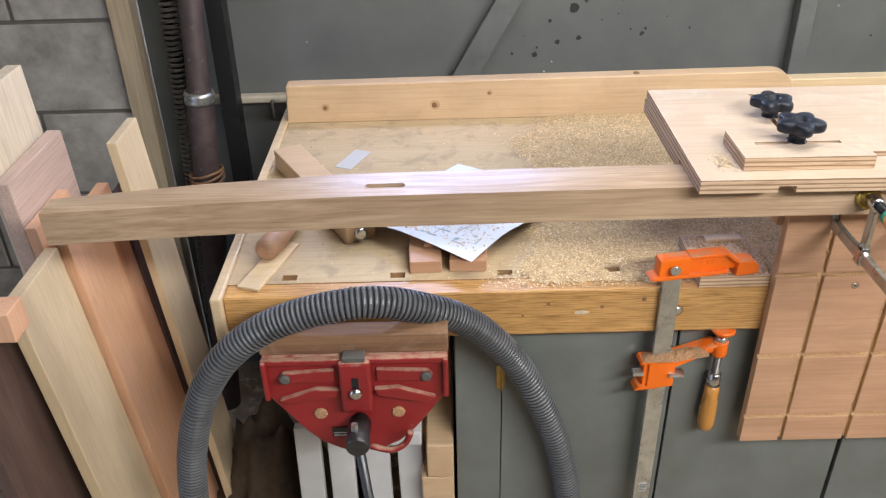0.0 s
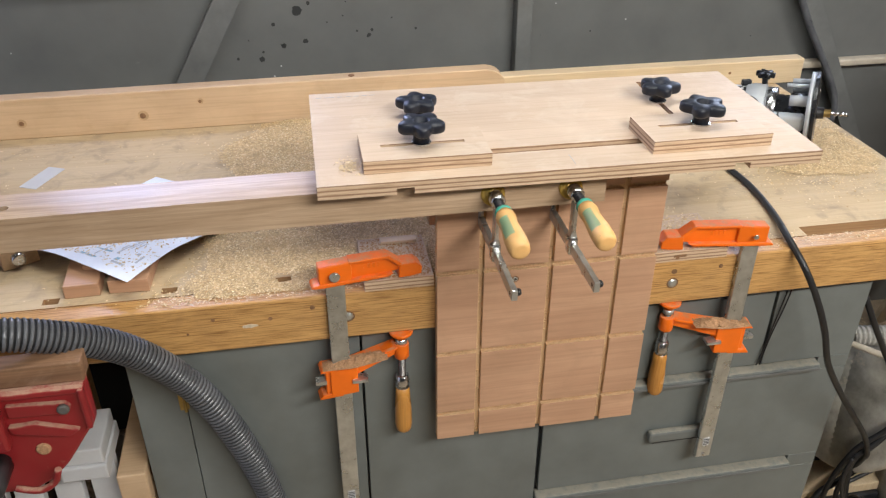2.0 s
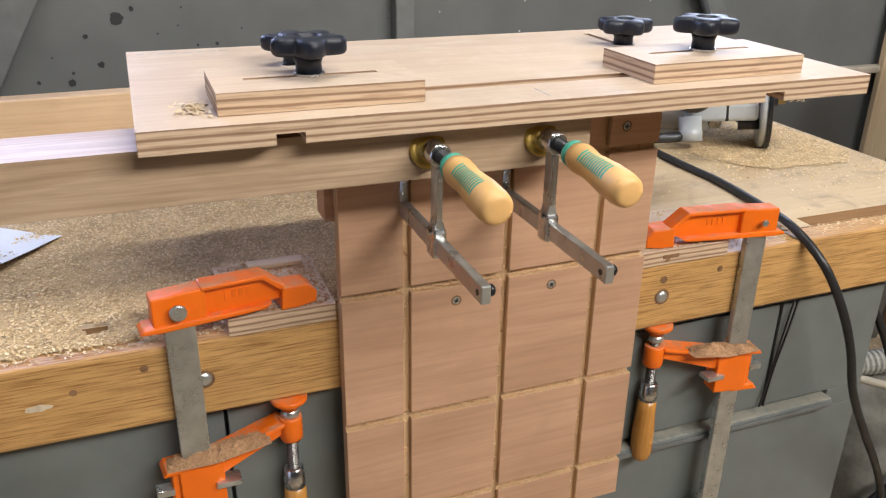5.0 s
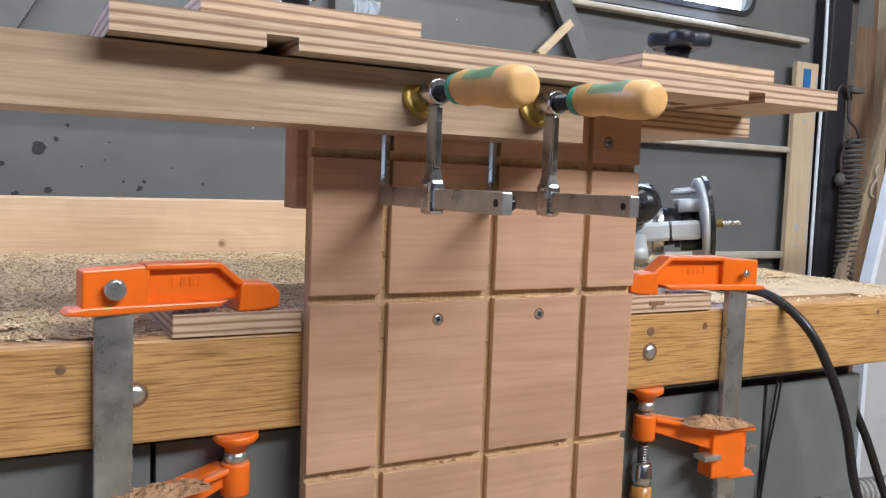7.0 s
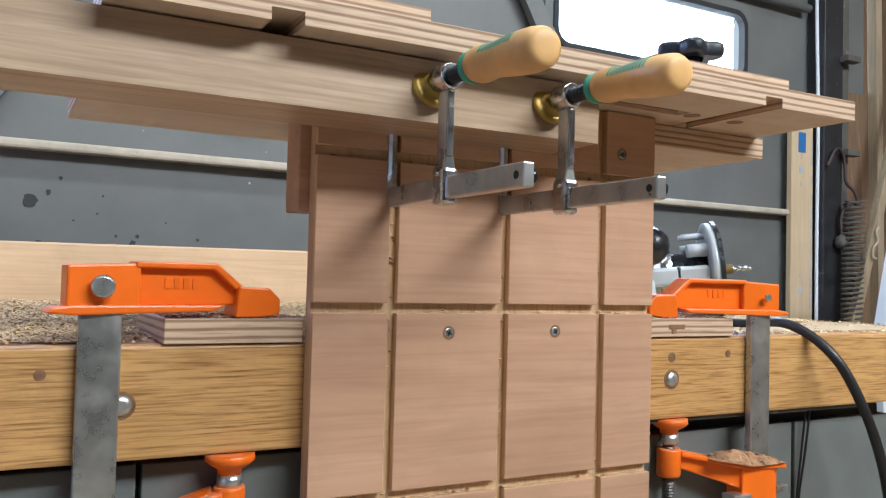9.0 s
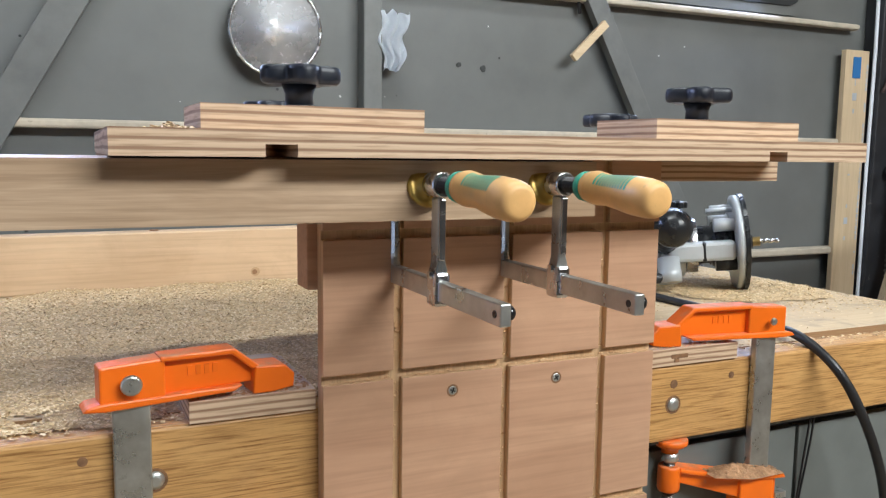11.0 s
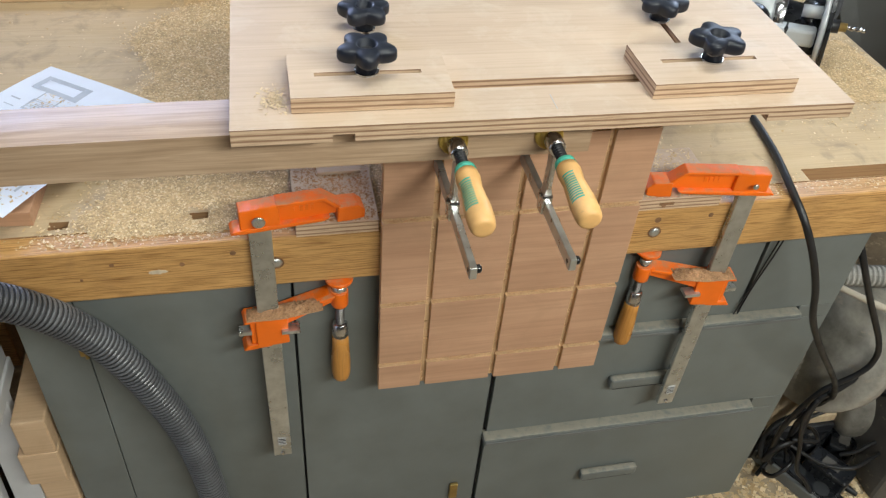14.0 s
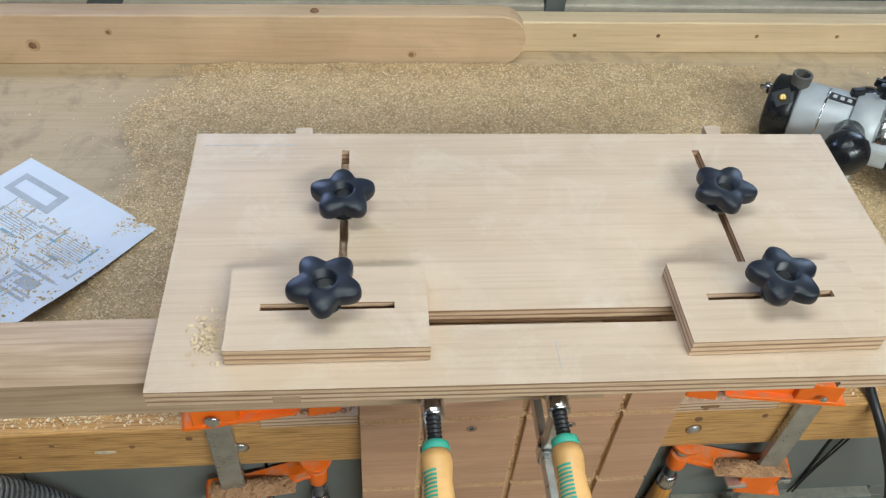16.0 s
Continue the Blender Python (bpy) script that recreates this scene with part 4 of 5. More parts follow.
plate = part("name_plate", box(-0.178, -0.150, VY - 0.002, VY - 0.0003, 0.738, 0.757, 0.0005), M_black, vise)
for z in (0.7405, 0.7455):
    part("plate_bar", box(-0.176, -0.152, VY - 0.0024, VY - 0.0021, z, z + 0.0022, 0), M_white, plate)
part("quick_lever", tube(spline([(-0.12, VY - 0.02, 0.735), (-0.09, VY - 0.022, 0.728), (-0.068, VY - 0.02, 0.738), (-0.058, VY - 0.02, 0.762)], 5), 0.005, 10), M_red, vise, smooth=True)

# ---- dust hose ----
mid = spline([(-0.445, 0.94, 0.02), (-0.442, 0.935, 0.3), (-0.432, 0.925, 0.52), (-0.405, 0.915, 0.70), (-0.35, 0.908, 0.845), (-0.26, 0.905, 0.935), (-0.131, 0.91, 0.972), (-0.03, 0.94, 0.938), (0.049, 0.985, 0.865), (0.118, 1.016, 0.757), (0.170, 1.021, 0.634), (0.207, 1.023, 0.49), (0.226, 1.023, 0.3), (0.235, 1.023, 0.02)], 600)
hose_pts = [mid[0]]
for p in mid[1:]:
    if (p - hose_pts[-1]).length > 0.00134:
        hose_pts.append(p)
hose = base_thing("dust_hose", "dark grey ribbed vacuum hose arched over the vise", "hose", place=(-0.1, 0.95, 0.0))
part("ribbed_tube", tube(hose_pts, [(0.0226, 0.0236, 0.0236, 0.0226, 0.0208)[i % 5] for i in range(len(hose_pts))], 18, up=(0.05, 1, 0.02)), [M_hose, M_groove], hose)
# Groove faces are coloured darker, painting shade between the ribs.
for k, p in enumerate(hose.children[0].data.polygons):
    p.material_index = 1 if (k // 18) % 5 > 2 else 0

# ---- under the bench ----
sl = 0
for x in (-0.262, -0.203, -0.137, -0.076):
    tagged(part("painted_plank", slant((x + 0.004 * sl, 1.02, 0.0), (x, 1.09, 0.575), 0.046, 0.02, (0, 1, 0), 0.002), M_white), "white painted slat standing under the bench", "slat", "white slats")
    sl += 1
wood_stack = [(-0.125, -0.05, 1.03, 1.14, 0.577, 0.607), (-0.12, -0.053, 1.035, 1.135, 0.6075, 0.64)]
for x0, x1, y0, y1, z0, z1 in wood_stack:
    tagged(part("wood_offcut", box(x0, x1, y0, y1, z0, z1, 0.003), M_white), "pale weathered wood offcut on the white slats", "offcut", "offcuts")
for i in range(7):
    z = 0.001 + i * 0.082
    tagged(part("stacked_board", box(-0.048 + 0.006 * math.sin(i * 2.3), 0.006, 1.04 + 0.01 * math.cos(i * 1.7), 1.6, z, z + 0.08, 0.003), M_pine), "tan board in a stack beside the cabinet", "board", "stacked boards")
bm = bmesh.new()
n = 40
rg = [[bm.verts.new((-0.40 + (i / n - 0.5) * 0.42, 1.28 + (j / n - 0.5) * 0.5,
                     max(0.001, 0.46 * math.exp(-(((i / n - 0.5) * 2.6) ** 2 + ((j / n - 0.5) * 2.6) ** 2)) * (1 + 0.22 * noise.noise(Vector((i * 0.22, j * 0.22, 3)))) + 0.045 * noise.noise(Vector((i * 0.5, j * 0.35, 9))) - 0.04))) for j in range(n + 1)] for i in range(n + 1)]
for i in range(n):
    for j in range(n):
        bm.faces.new((rg[i][j], rg[i + 1][j], rg[i + 1][j + 1], rg[i][j + 1]))
tagged(part("brown_rag", bm, M_rag, smooth=True), "heap of crumpled brown sacking under the bench", "rag")
# Near-black sheet added to paint the shade at the back under the bench.
tagged(part("back_panel", box(-0.349, 0.01, 1.79, 1.80, 0.0, 0.834, 0.001), M_undershade), "near-black panel standing in for the shade under the bench", "panel")

# ---- leaning boards ----
for nm, lab, x, y0, y1, zt, lean, th, mat in (
        ("leaning_board", "pale pine board leaning in the stack beside the bench", -0.618, 0.905, 1.06, 0.985, 0.088, 0.02, M_palev),
        ("leaning_board", "orange cedar board leaning in the stack beside the bench", -0.605, 1.065, 1.262, 0.995, 0.09, 0.02, M_orangev),
        ("leaning_board", "pale board with small knots leaning against the stack", -0.545, 1.20, 1.31, 1.095, 0.075, 0.016, M_palev),
        ("leaning_board", "dark reddish board behind the pale leaning board", -0.655, 0.80, 1.09, 0.93, 0.05, 0.022, M_darkv),
        ("leaning_board", "pinkish-brown board at the back of the stack", -0.672, 1.07, 1.275, 1.09, 0.03, 0.024, M_purplev),
        ("leaning_board", "orange board end showing in the stack", -0.64, 1.06, 1.19, 1.02, 0.06, 0.018, M_orangev),
        ("leaning_board", "cream board leaning in the stack", -0.70, 1.10, 1.19, 1.245, 0.03, 0.02, M_cream),
        ("leaning_board", "pale batten behind the stacked boards", -0.715, 1.2, 1.29, 1.2, 0.03, 0.025, M_cream)):
    dx = lean * zt
    ol = [(x + dx, 0.0005), (x + dx + th, 0.0005), (x + th, zt), (x, zt)]
    tagged(part(nm, prism(ol, y0, y1, 0.0015), mat), lab, "board", "leaning boards")
tagged(part("pink_offcut", box(-0.66, -0.583, 0.86, 0.905, 0.955, 1.002, 0.002), M_orangev), "pinkish offcut wedged in the board stack", "offcut")
tagged(part("dark_strip", prism([(-0.500, 0.001), (-0.49, 0.001), (-0.578, 0.97), (-0.588, 0.97)], 1.263, 1.31, 0.0005), M_darkv), "thin dark strip standing between the boards", "strip")

# ---- corner: pipe, coil, posts ----
tagged(part("post_trim", slant((-0.735, 1.90, 0.0), (-0.735, 1.90, 2.7), 0.05, 0.05), M_weathered), "dusty tan wooden corner post", "post", kind="structure")
pipe = base_thing("standpipe", "rusty dark pipe standing in the corner", "pipe", place=(-0.575, 1.80, 0))
part("pipe_tube", lathe((-0.642, 1.80, 0.0), (-0.42, 1.80, 2.69), [(0, 0.032), (0.355, 0.032), (0.36, 0.026), (1, 0.026)], 20), M_rust, pipe, smooth=True)
part("collar", lathe((-0.565, 1.80, 0.93), (-0.5625, 1.80, 0.96), [(0, 0.034), (0.3, 0.036), (0.5, 0.033), (0.7, 0.036), (1, 0.032)], 20), M_steel, pipe, smooth=True)
for k in range(3):
    part("wire_tie", tube([(-0.581 + 0.04 * math.cos(a / 3), 1.80 + 0.04 * math.sin(a / 3), 0.735 + 0.008 * k + 0.008 * math.sin(a / 3 + k)) for a in range(20)], 0.0035, 6), M_bandknot, pipe)
coil = []
for i in range(1600):
    a = i * 0.55
    z = 0.3 + i * 0.00112
    coil.append((-0.603 + 0.05 * (z - 1.157) + 0.023 * math.cos(a), 1.845 + 0.023 * math.sin(a), z))
tagged(part("coil_spring", tube(coil, 0.0046, 6), M_conduit), "long dark coil spring hanging in the corner", "spring")
tagged(part("dark_channel", slant((-0.52, 1.88, 0.0), (-0.50, 1.88, 2.7), 0.04, 0.05), M_thread), "black steel channel beside the pipe", "channel")
hk = base_thing("wall_hook", "small steel hook on the grey wall", "hook", place=(-0.43, 1.97, 0.84))
part("shank", tube(spline([(-0.43, 1.988, 0.87), (-0.43, 1.955, 0.868), (-0.43, 1.948, 0.84), (-0.43, 1.955, 0.825)], 4), 0.0045, 8), M_dull, hk)

# ---- things on the bench ----
PZ = ZB + 0.0005
sb = base_thing("bored_block", "square wooden bar with a bolt in its end on the bench", "block", place=(-0.23, 1.35, ZB))
dirv = Vector((0.15, -0.27, 0)).normalized()
m = Matrix((dirv, Vector((0, 0, 1)).cross(dirv), Vector((0, 0, 1)))).transposed().to_4x4()
m.translation = (-0.315, 1.50, PZ)
part("body", box(0, 0.352, -0.028, 0.028, 0.0, 0.042, 0.002, None, m), M_pine, sb)
pe = m @ Vector((0.352, -0.004, 0.02))
part("bolt", lathe(pe, pe + dirv * 0.014, [(0, 0.0075), (0.3, 0.0075), (0.35, 0.011), (0.9, 0.011), (1, 0.008)], 12), M_bright, sb, smooth=True)
ch = base_thing("chisel", "chisel with a wooden handle on a pale wood strip", "chisel", place=(-0.28, 1.16, ZB))
part("handle", lathe((-0.298, 1.118, PZ + 0.026), (-0.262, 1.222, PZ + 0.026), [(0, 0.010), (0.03, 0.016), (0.1, 0.0185), (0.35, 0.0195), (0.7, 0.017), (1, 0.0125)], 22), M_panel, ch, smooth=True)
part("ferrule", lathe((-0.2625, 1.2205, PZ + 0.026), (-0.254, 1.245, PZ + 0.025), [(0, 0.0128), (1, 0.0105)], 18), M_bright, ch, smooth=True)
part("blade", prism([(-0.256, PZ + 0.018), (-0.238, PZ + 0.018), (-0.238, PZ + 0.022), (-0.256, PZ + 0.022)], 1.245, 1.36, 0.0005), M_bright, ch)
stripm = pose(-0.293, 1.108, 0, 0, 0, -18)
tagged(part("pale_strip", box(-0.019, 0.019, -0.065, 0.082, PZ, PZ + 0.0055, 0.001, None, stripm), M_pinepale), "pale wood strip lying under the chisel", "strip")
tagged(part("paper_scrap", box(-0.018, 0.018, -0.045, 0.045, PZ, PZ + 0.0009, 0.0, None, pose(-0.185, 1.52, 0, 0, 0, -24)), M_white), "white card scrap on the bench", "scrap")
for x0, x1, y0, h, tilt in ((-0.058, -0.006, 1.083, 0.022, 2), (0.006, 0.066, 1.087, 0.022, -3)):
    tagged(part("small_block", box(x0, x1, y0, y0 + 0.13, PZ, PZ + h, 0.0012, None, pose(x0, y0, 0, 0, 0, tilt) @ pose(-x0, -y0, 0)), M_panel), "small reddish wood block under the printed sheet", "block", "small blocks")
tagged(part("small_block", box(-0.035, 0.02, 1.125, 1.2, PZ + 0.0226, PZ + 0.030, 0.001), M_panel), "thin reddish offcut on the small blocks", "block", "small blocks")

sheet = base_thing("printed_sheet", "printed sheet with a machine drawing, sprinkled with sawdust", "paper", place=(0.045, 1.3, ZB))
C0, UX, UY = Vector((0.041, 1.064, 0)), Vector((0.192, 0.265, 0)), Vector((-0.202, 0.155, 0))


def sheet_at(u, v, lift=0.0):
    p = C0 + UX * u + UY * v
    h = 0.038 * max(0.0, 1 - max(0.0, p.y - 1.15) / 0.2) * (0.75 + 0.25 * v) + 0.004 + 0.003 * math.sin(7 * u + 3 * v)
    return Vector((p.x, p.y, ZB + h + lift))


bm = bmesh.new()
n = 14
g = [[bm.verts.new(sheet_at(i / n, j / n)) for j in range(n + 1)] for i in range(n + 1)]
for i in range(n):
    for j in range(n):
        bm.faces.new((g[i][j], g[i + 1][j], g[i + 1][j + 1], g[i][j + 1]))
part("page", bm, M_paper, sheet, smooth=True)


def ink(u0, u1, v0, v1, mat):
    bm = bmesh.new()
    n = 6
    g = [[bm.verts.new(sheet_at(u0 + (u1 - u0) * i / n, v0 + (v1 - v0) * j / n, 0.0006)) for j in (0, n)] for i in range(n + 1)]
    for i in range(n):
        bm.faces.new((g[i][0], g[i + 1][0], g[i + 1][1], g[i][1]))
    return part("printed_bar", bm, mat, sheet)


for a in ((0.80, 0.92, 0.55, 0.6), (0.80, 0.92, 0.86, 0.9), (0.80, 0.83, 0.6, 0.86), (0.89, 0.92, 0.6, 0.86), (0.42, 0.435, 0.1, 0.7), (0.29, 0.305, 0.25, 0.85), (0.55, 0.565, 0.1, 0.42), (0.35, 0.52, 0.3, 0.325), (0.18, 0.2, 0.12, 0.6),
          (0.45, 0.56, 0.44, 0.46), (0.3, 0.42, 0.62, 0.64), (0.33, 0.39, 0.42, 0.56), (0.47, 0.53, 0.14, 0.26)):
    ink(*a, M_ink)
for k in range(12):
    ink(0.64 + 0.011 * k, 0.6435 + 0.011 * k, 0.12 + 0.02 * (k % 3), 0.34 + 0.02 * ((k * 7) % 5), M_ink)
for k in range(7):
    ink(0.66 + 0.012 * k, 0.664 + 0.012 * k, 0.5, 0.72 + 0.02 * ((k * 7) % 4), M_ink)
qi = random.Random(21)
for k in range(95):
    u, v = 0.06 + 0.7 * qi.random(), 0.06 + 0.8 * qi.random()
    if qi.random() > 0.5:
        ink(u, u + 0.006 + 0.008 * qi.random(), v, v + 0.04 + 0.12 * qi.random(), M_blueink if k % 5 == 0 else M_ink)
    else:
        ink(u, u + 0.05 + 0.1 * qi.random(), v, v + 0.008 + 0.008 * qi.random(), M_blueink if k % 6 == 0 else M_ink)
ink(0.10, 0.125, 0.2, 0.62, M_blueink)
ink(0.14, 0.155, 0.3, 0.75, M_blueink)

# ---- router lying on the bench ----
rt = base_thing("router", "silver and black plunge router lying on its side on the bench", "router", place=(1.29, 1.51, ZB))
T, U = Vector((1.148, 1.536, 0.961)), Vector((0.2, -0.142, 0.024)).normalized()
SIDE = U.cross(Vector((0, 0, 1))).normalized()
UPV = SIDE.cross(U)


def ax(s, a=0.0, b=0.0):
    return T + U * (s * 0.9) + SIDE * a + UPV * b


part("motor_cap", lathe(ax(-0.005), ax(0.04), [(0, 0.040), (0.12, 0.049), (0.85, 0.051), (1, 0.048)], 28), M_black, rt, "black motor end cap", smooth=True)
part("cap_bolt", lathe(ax(-0.026, -0.01, 0.02), ax(-0.004, -0.01, 0.02), [(0, 0.004), (0.3, 0.0045), (0.35, 0.009), (0.7, 0.009), (0.75, 0.007), (1, 0.012)], 14), M_bright, rt, smooth=True)
part("cap_window", box(-0.013, 0.013, -0.012, 0.012, -0.003, 0.001, 0.0005, None, Matrix.Translation(ax(0.02, 0.034, 0.0375)) @ Matrix.Rotation(radians(42), 4, U)), M_cabdark, rt)
part("brush_screw", lathe(ax(0.02, 0.0335, 0.0365), ax(0.02, 0.0375, 0.0412), [(0, 0.0062), (0.7, 0.006), (1, 0.004)], 14), M_brass, rt, smooth=True)
body = part("motor_body", lathe(ax(0.0405), ax(0.128), [(0, 0.0455), (0.05, 0.0475), (0.95, 0.0475), (1, 0.0470)], 36), M_alu, rt, "silver cast motor housing", smooth=True)
part("steel_band", lathe(ax(0.083), ax(0.0865), [(0, 0.0473), (0.1, 0.0481), (0.9, 0.0481), (1, 0.0473)], 36), M_bright, body, smooth=True)
part("badge", box(-0.019, 0.019, -0.0065, 0.0065, -0.0006, 0.0008, 0.0003, None, Matrix.Translation(ax(0.108, 0.012, 0.0468)) @ Matrix.Rotation(radians(15), 4, U) @ Matrix.Rotation(radians(-35), 4, "Z")), M_cabdark, body, "dark name badge")
for k in range(3):
    part("badge_bar", box(-0.014 + 0.0105 * k, -0.008 + 0.0105 * k, -0.003, 0.003, 0.0009, 0.0013, 0, None, Matrix.Translation(ax(0.108, 0.012, 0.0468)) @ Matrix.Rotation(radians(15), 4, U) @ Matrix.Rotation(radians(-35), 4, "Z")), M_white, body)
rng = part("brush_ring", ring_frame([(0.0145 * math.cos(a * 0.3142), 0.0145 * math.sin(a * 0.3142)) for a in range(20)], [(0.0105 * math.cos(a * 0.3142), 0.0105 * math.sin(a * 0.3142)) for a in range(20)], -0.012, 0.006), M_dull, rt)
rng.matrix_local = Matrix.Translation(ax(0.036, 0.0, 0.052) - rt.location) @ Matrix.Rotation(radians(-90), 4, "X")
part("clamp_collar", lathe(ax(0.1285), ax(0.172), [(0, 0.0495), (0.04, 0.0515), (0.3, 0.0515), (0.34, 0.0525), (0.95, 0.0525), (1, 0.0505)], 36), M_alu, rt, smooth=True)
part("polished_ring", lathe(ax(0.1722), ax(0.196), [(0, 0.0455), (0.05, 0.0468), (0.95, 0.0468), (1, 0.0455)], 36), M_bright, rt, "polished steel ring", smooth=True)
part("spindle_housing", lathe(ax(0.1962), ax(0.262), [(0, 0.034), (0.4, 0.032), (0.45, 0.038), (1, 0.038)], 28), M_black, rt, smooth=True)
FRAME = Matrix((U, SIDE, UPV)).transposed().to_4x4()
for sgn in (1, -1):
    FRAME.translation = ax(0.14, sgn * 0.045, -0.006)
    lug = part("guide_lug", box(0.0, 0.108, -0.015, 0.015, -0.016, 0.016, 0.006, None, FRAME), M_alu, rt, "silver cast guide lug")
    part("lug_band", box(0.052, 0.064, -0.0158, 0.0158, -0.0168, 0.0168, 0.006, None, FRAME), M_black, lug)
part("base_flange", lathe(ax(0.2622), ax(0.2735), [(0, 0.072), (0.1, 0.081), (1, 0.081)], 40), M_alu, rt, smooth=True)
part("base_plate", lathe(ax(0.2738), ax(0.282), [(0, 0.0835), (0.9, 0.0835), (1, 0.081)], 40), M_black, rt, "black plastic base plate")
for a, b in ((0.035, 0.035), (-0.035, 0.035), (0.04, -0.03), (-0.04, -0.03)):
    part("pillar", lathe(ax(0.225, a, b), ax(0.263, a, b), [(0, 0.011), (1, 0.011)], 14), M_alu if b > 0 else M_black, rt, smooth=True)
part("depth_rod", lathe(ax(0.215, 0.012, 0.058), ax(0.265, 0.012, 0.058), [(0, 0.0045), (1, 0.0045)], 12), M_alu, rt, smooth=True)
part("depth_rod", lathe(ax(0.225, -0.012, 0.06), ax(0.265, -0.012, 0.06), [(0, 0.0055), (1, 0.0055)], 12), M_alu, rt, smooth=True)
lock = part("lock_knob", lathe(ax(0.165, -0.012, 0.05), ax(0.165, -0.012, 0.078), [(0, 0.006), (0.45, 0.006), (0.5, 0.009), (0.9, 0.0095), (1, 0.007)], 14), M_black, rt, smooth=True)
for k in range(3):
    part("knob_lobe", box(-0.019, 0.019, -0.0045, 0.0045, -0.0055, 0.0055, 0.002, None, Matrix.Translation(ax(0.165, -0.012, 0.0712)) @ Matrix.Rotation(radians(20 + 60 * k), 4, "Z")), M_black, lock)
part("switch", box(-0.01, 0.01, -0.005, 0.005, 0.0, 0.012, 0.002, None, Matrix.Translation(ax(0.125, -0.005, 0.048))), M_black, rt)
for s in (1, -1):
    hb = part("handle_boss", lathe(ax(0.136, s * 0.04, 0.012 * s), ax(0.140, s * 0.112, 0.036 * s), [(0, 0.022), (1, 0.018)], 20), M_black, rt, smooth=True)
    part("handle", lathe(ax(0.141, s * 0.110, 0.036 * s), ax(0.143, s * 0.166, 0.054 * s), [(0, 0.015), (0.12, 0.022), (0.4, 0.031), (0.65, 0.031), (0.88, 0.021), (1, 0.008)], 24), M_black, rt, "glossy black ball handle", smooth=True)
part("foot_post", lathe(ax(0.138, 0.06, -0.012), ax(0.14, 0.072, -0.052), [(0, 0.019), (0.5, 0.0185), (0.52, 0.0195), (1, 0.019)], 20), M_alu, rt, smooth=True)
part("plunge_lever", tube([ax(0.14, 0.074, -0.042), ax(0.08, 0.078, -0.044), ax(0.02, 0.08, -0.046)], [0.009, 0.0085, 0.007], 12), M_gunmetal, rt, smooth=True)
part("collet_nut", lathe(ax(0.255), ax(0.298), [(0, 0.016), (0.5, 0.0125), (1, 0.0115)], 18), M_thread, rt, smooth=True)
part("guide_bush", lathe(ax(0.282), ax(0.312), [(0, 0.011), (0.25, 0.011), (0.3, 0.008), (1, 0.008)], 20), M_brass, rt, "brass guide bush", smooth=True)
bmh = tube([ax(0.312 + 0.0016 * i, 0.0012 * math.cos(i * 0.9), 0.0012 * math.sin(i * 0.9)) for i in range(22)], 0.0034, 8)
part("router_bit", bmh, M_bright, rt, "spiral steel bit", smooth=True)
for a, b in ((0.05, -0.035), (-0.05, 0.03)):
    part("base_screw", lathe(ax(0.2825, a, b), ax(0.284, a, b), [(0, 0.005), (1, 0.004)], 12), M_bright, rt)

cable = spline([(1.28, 1.62, 0.915), (1.2, 1.56, 0.912), (1.15, 1.46, 0.911), (1.143, 1.34, 0.911), (1.147, 1.24, 0.911), (1.135, 1.14, 0.912), (1.112, 1.05, 0.916), (1.121, 0.998, 0.885), (1.146, 0.978, 0.83), (1.174, 0.972, 0.764), (1.203, 0.975, 0.687), (1.259, 0.985, 0.599), (1.318, 1.0, 0.52), (1.391, 1.03, 0.423), (1.442, 1.06, 0.336), (1.451, 1.08, 0.29), (1.44, 1.1, 0.18), (1.47, 1.1, 0.05), (1.52, 1.1, 0.012)], 8)
tagged(part("power_cable", tube(cable, 0.0058, 10), M_cable, smooth=True), "black router cable draped over the bench front", "cable")
for dx in (0.0, 0.007):
    tagged(part("thin_cord", tube(spline([(1.138 + dx, 1.044, 0.819), (1.132 + dx, 1.045, 0.77), (1.122 + dx * 0.5, 1.045, 0.70), (1.112 + dx, 1.045, 0.64)], 8), 0.0014, 6), M_cable, smooth=True), "thin dark cord hanging against the drawers", "cord", "thin cords")

# ---- things on the wall ----
dish = base_thing("steel_bowl", "shiny round steel bowl hung on the wall", "bowl", place=(0.69, 1.97, 1.36))
part("bowl", lathe((0.69, 1.955, 1.362), (0.69, 1.9885, 1.362), [(0.999, 0.03), (1.0, 0.05), (0.7, 0.072), (0.25, 0.084), (0.02, 0.0885), (0.0, 0.086), (0.1, 0.08), (0.55, 0.068), (0.8, 0.045), (0.82, 0.005)], 40), M_bowl, dish, smooth=True)
part("rim", tube([(0.69 + 0.0885 * math.cos(a * 0.1257), 1.9545, 1.362 + 0.0885 * math.sin(a * 0.1257)) for a in range(51)], 0.0035, 8, up=(0, 1, 0)), M_bright, dish, "rolled steel rim", smooth=True)
bm = bmesh.new()
n = 14
g = [[bm.verts.new((0.93 + (i / n - 0.5) * 0.085 * (1 - 0.55 * j / n) + 0.006 * math.sin(j * 0.7), 1.955 + 0.012 * math.sin(i * 1.4 + j * 0.3), 1.42 - 0.115 * j / n - 0.012 * abs(math.sin(i * 0.9)))) for j in range(n + 1)] for i in range(n + 1)]
for i in range(n):
    for j in range(n):
        bm.faces.new((g[i][j], g[i + 1][j], g[i + 1][j + 1], g[i][j + 1]))
bmesh.ops.solidify(bm, geom=bm.faces[:], thickness=0.0015)
tagged(part("white_cloth", bm, M_paper, smooth=True), "white cloth hanging on the wall post", "cloth")
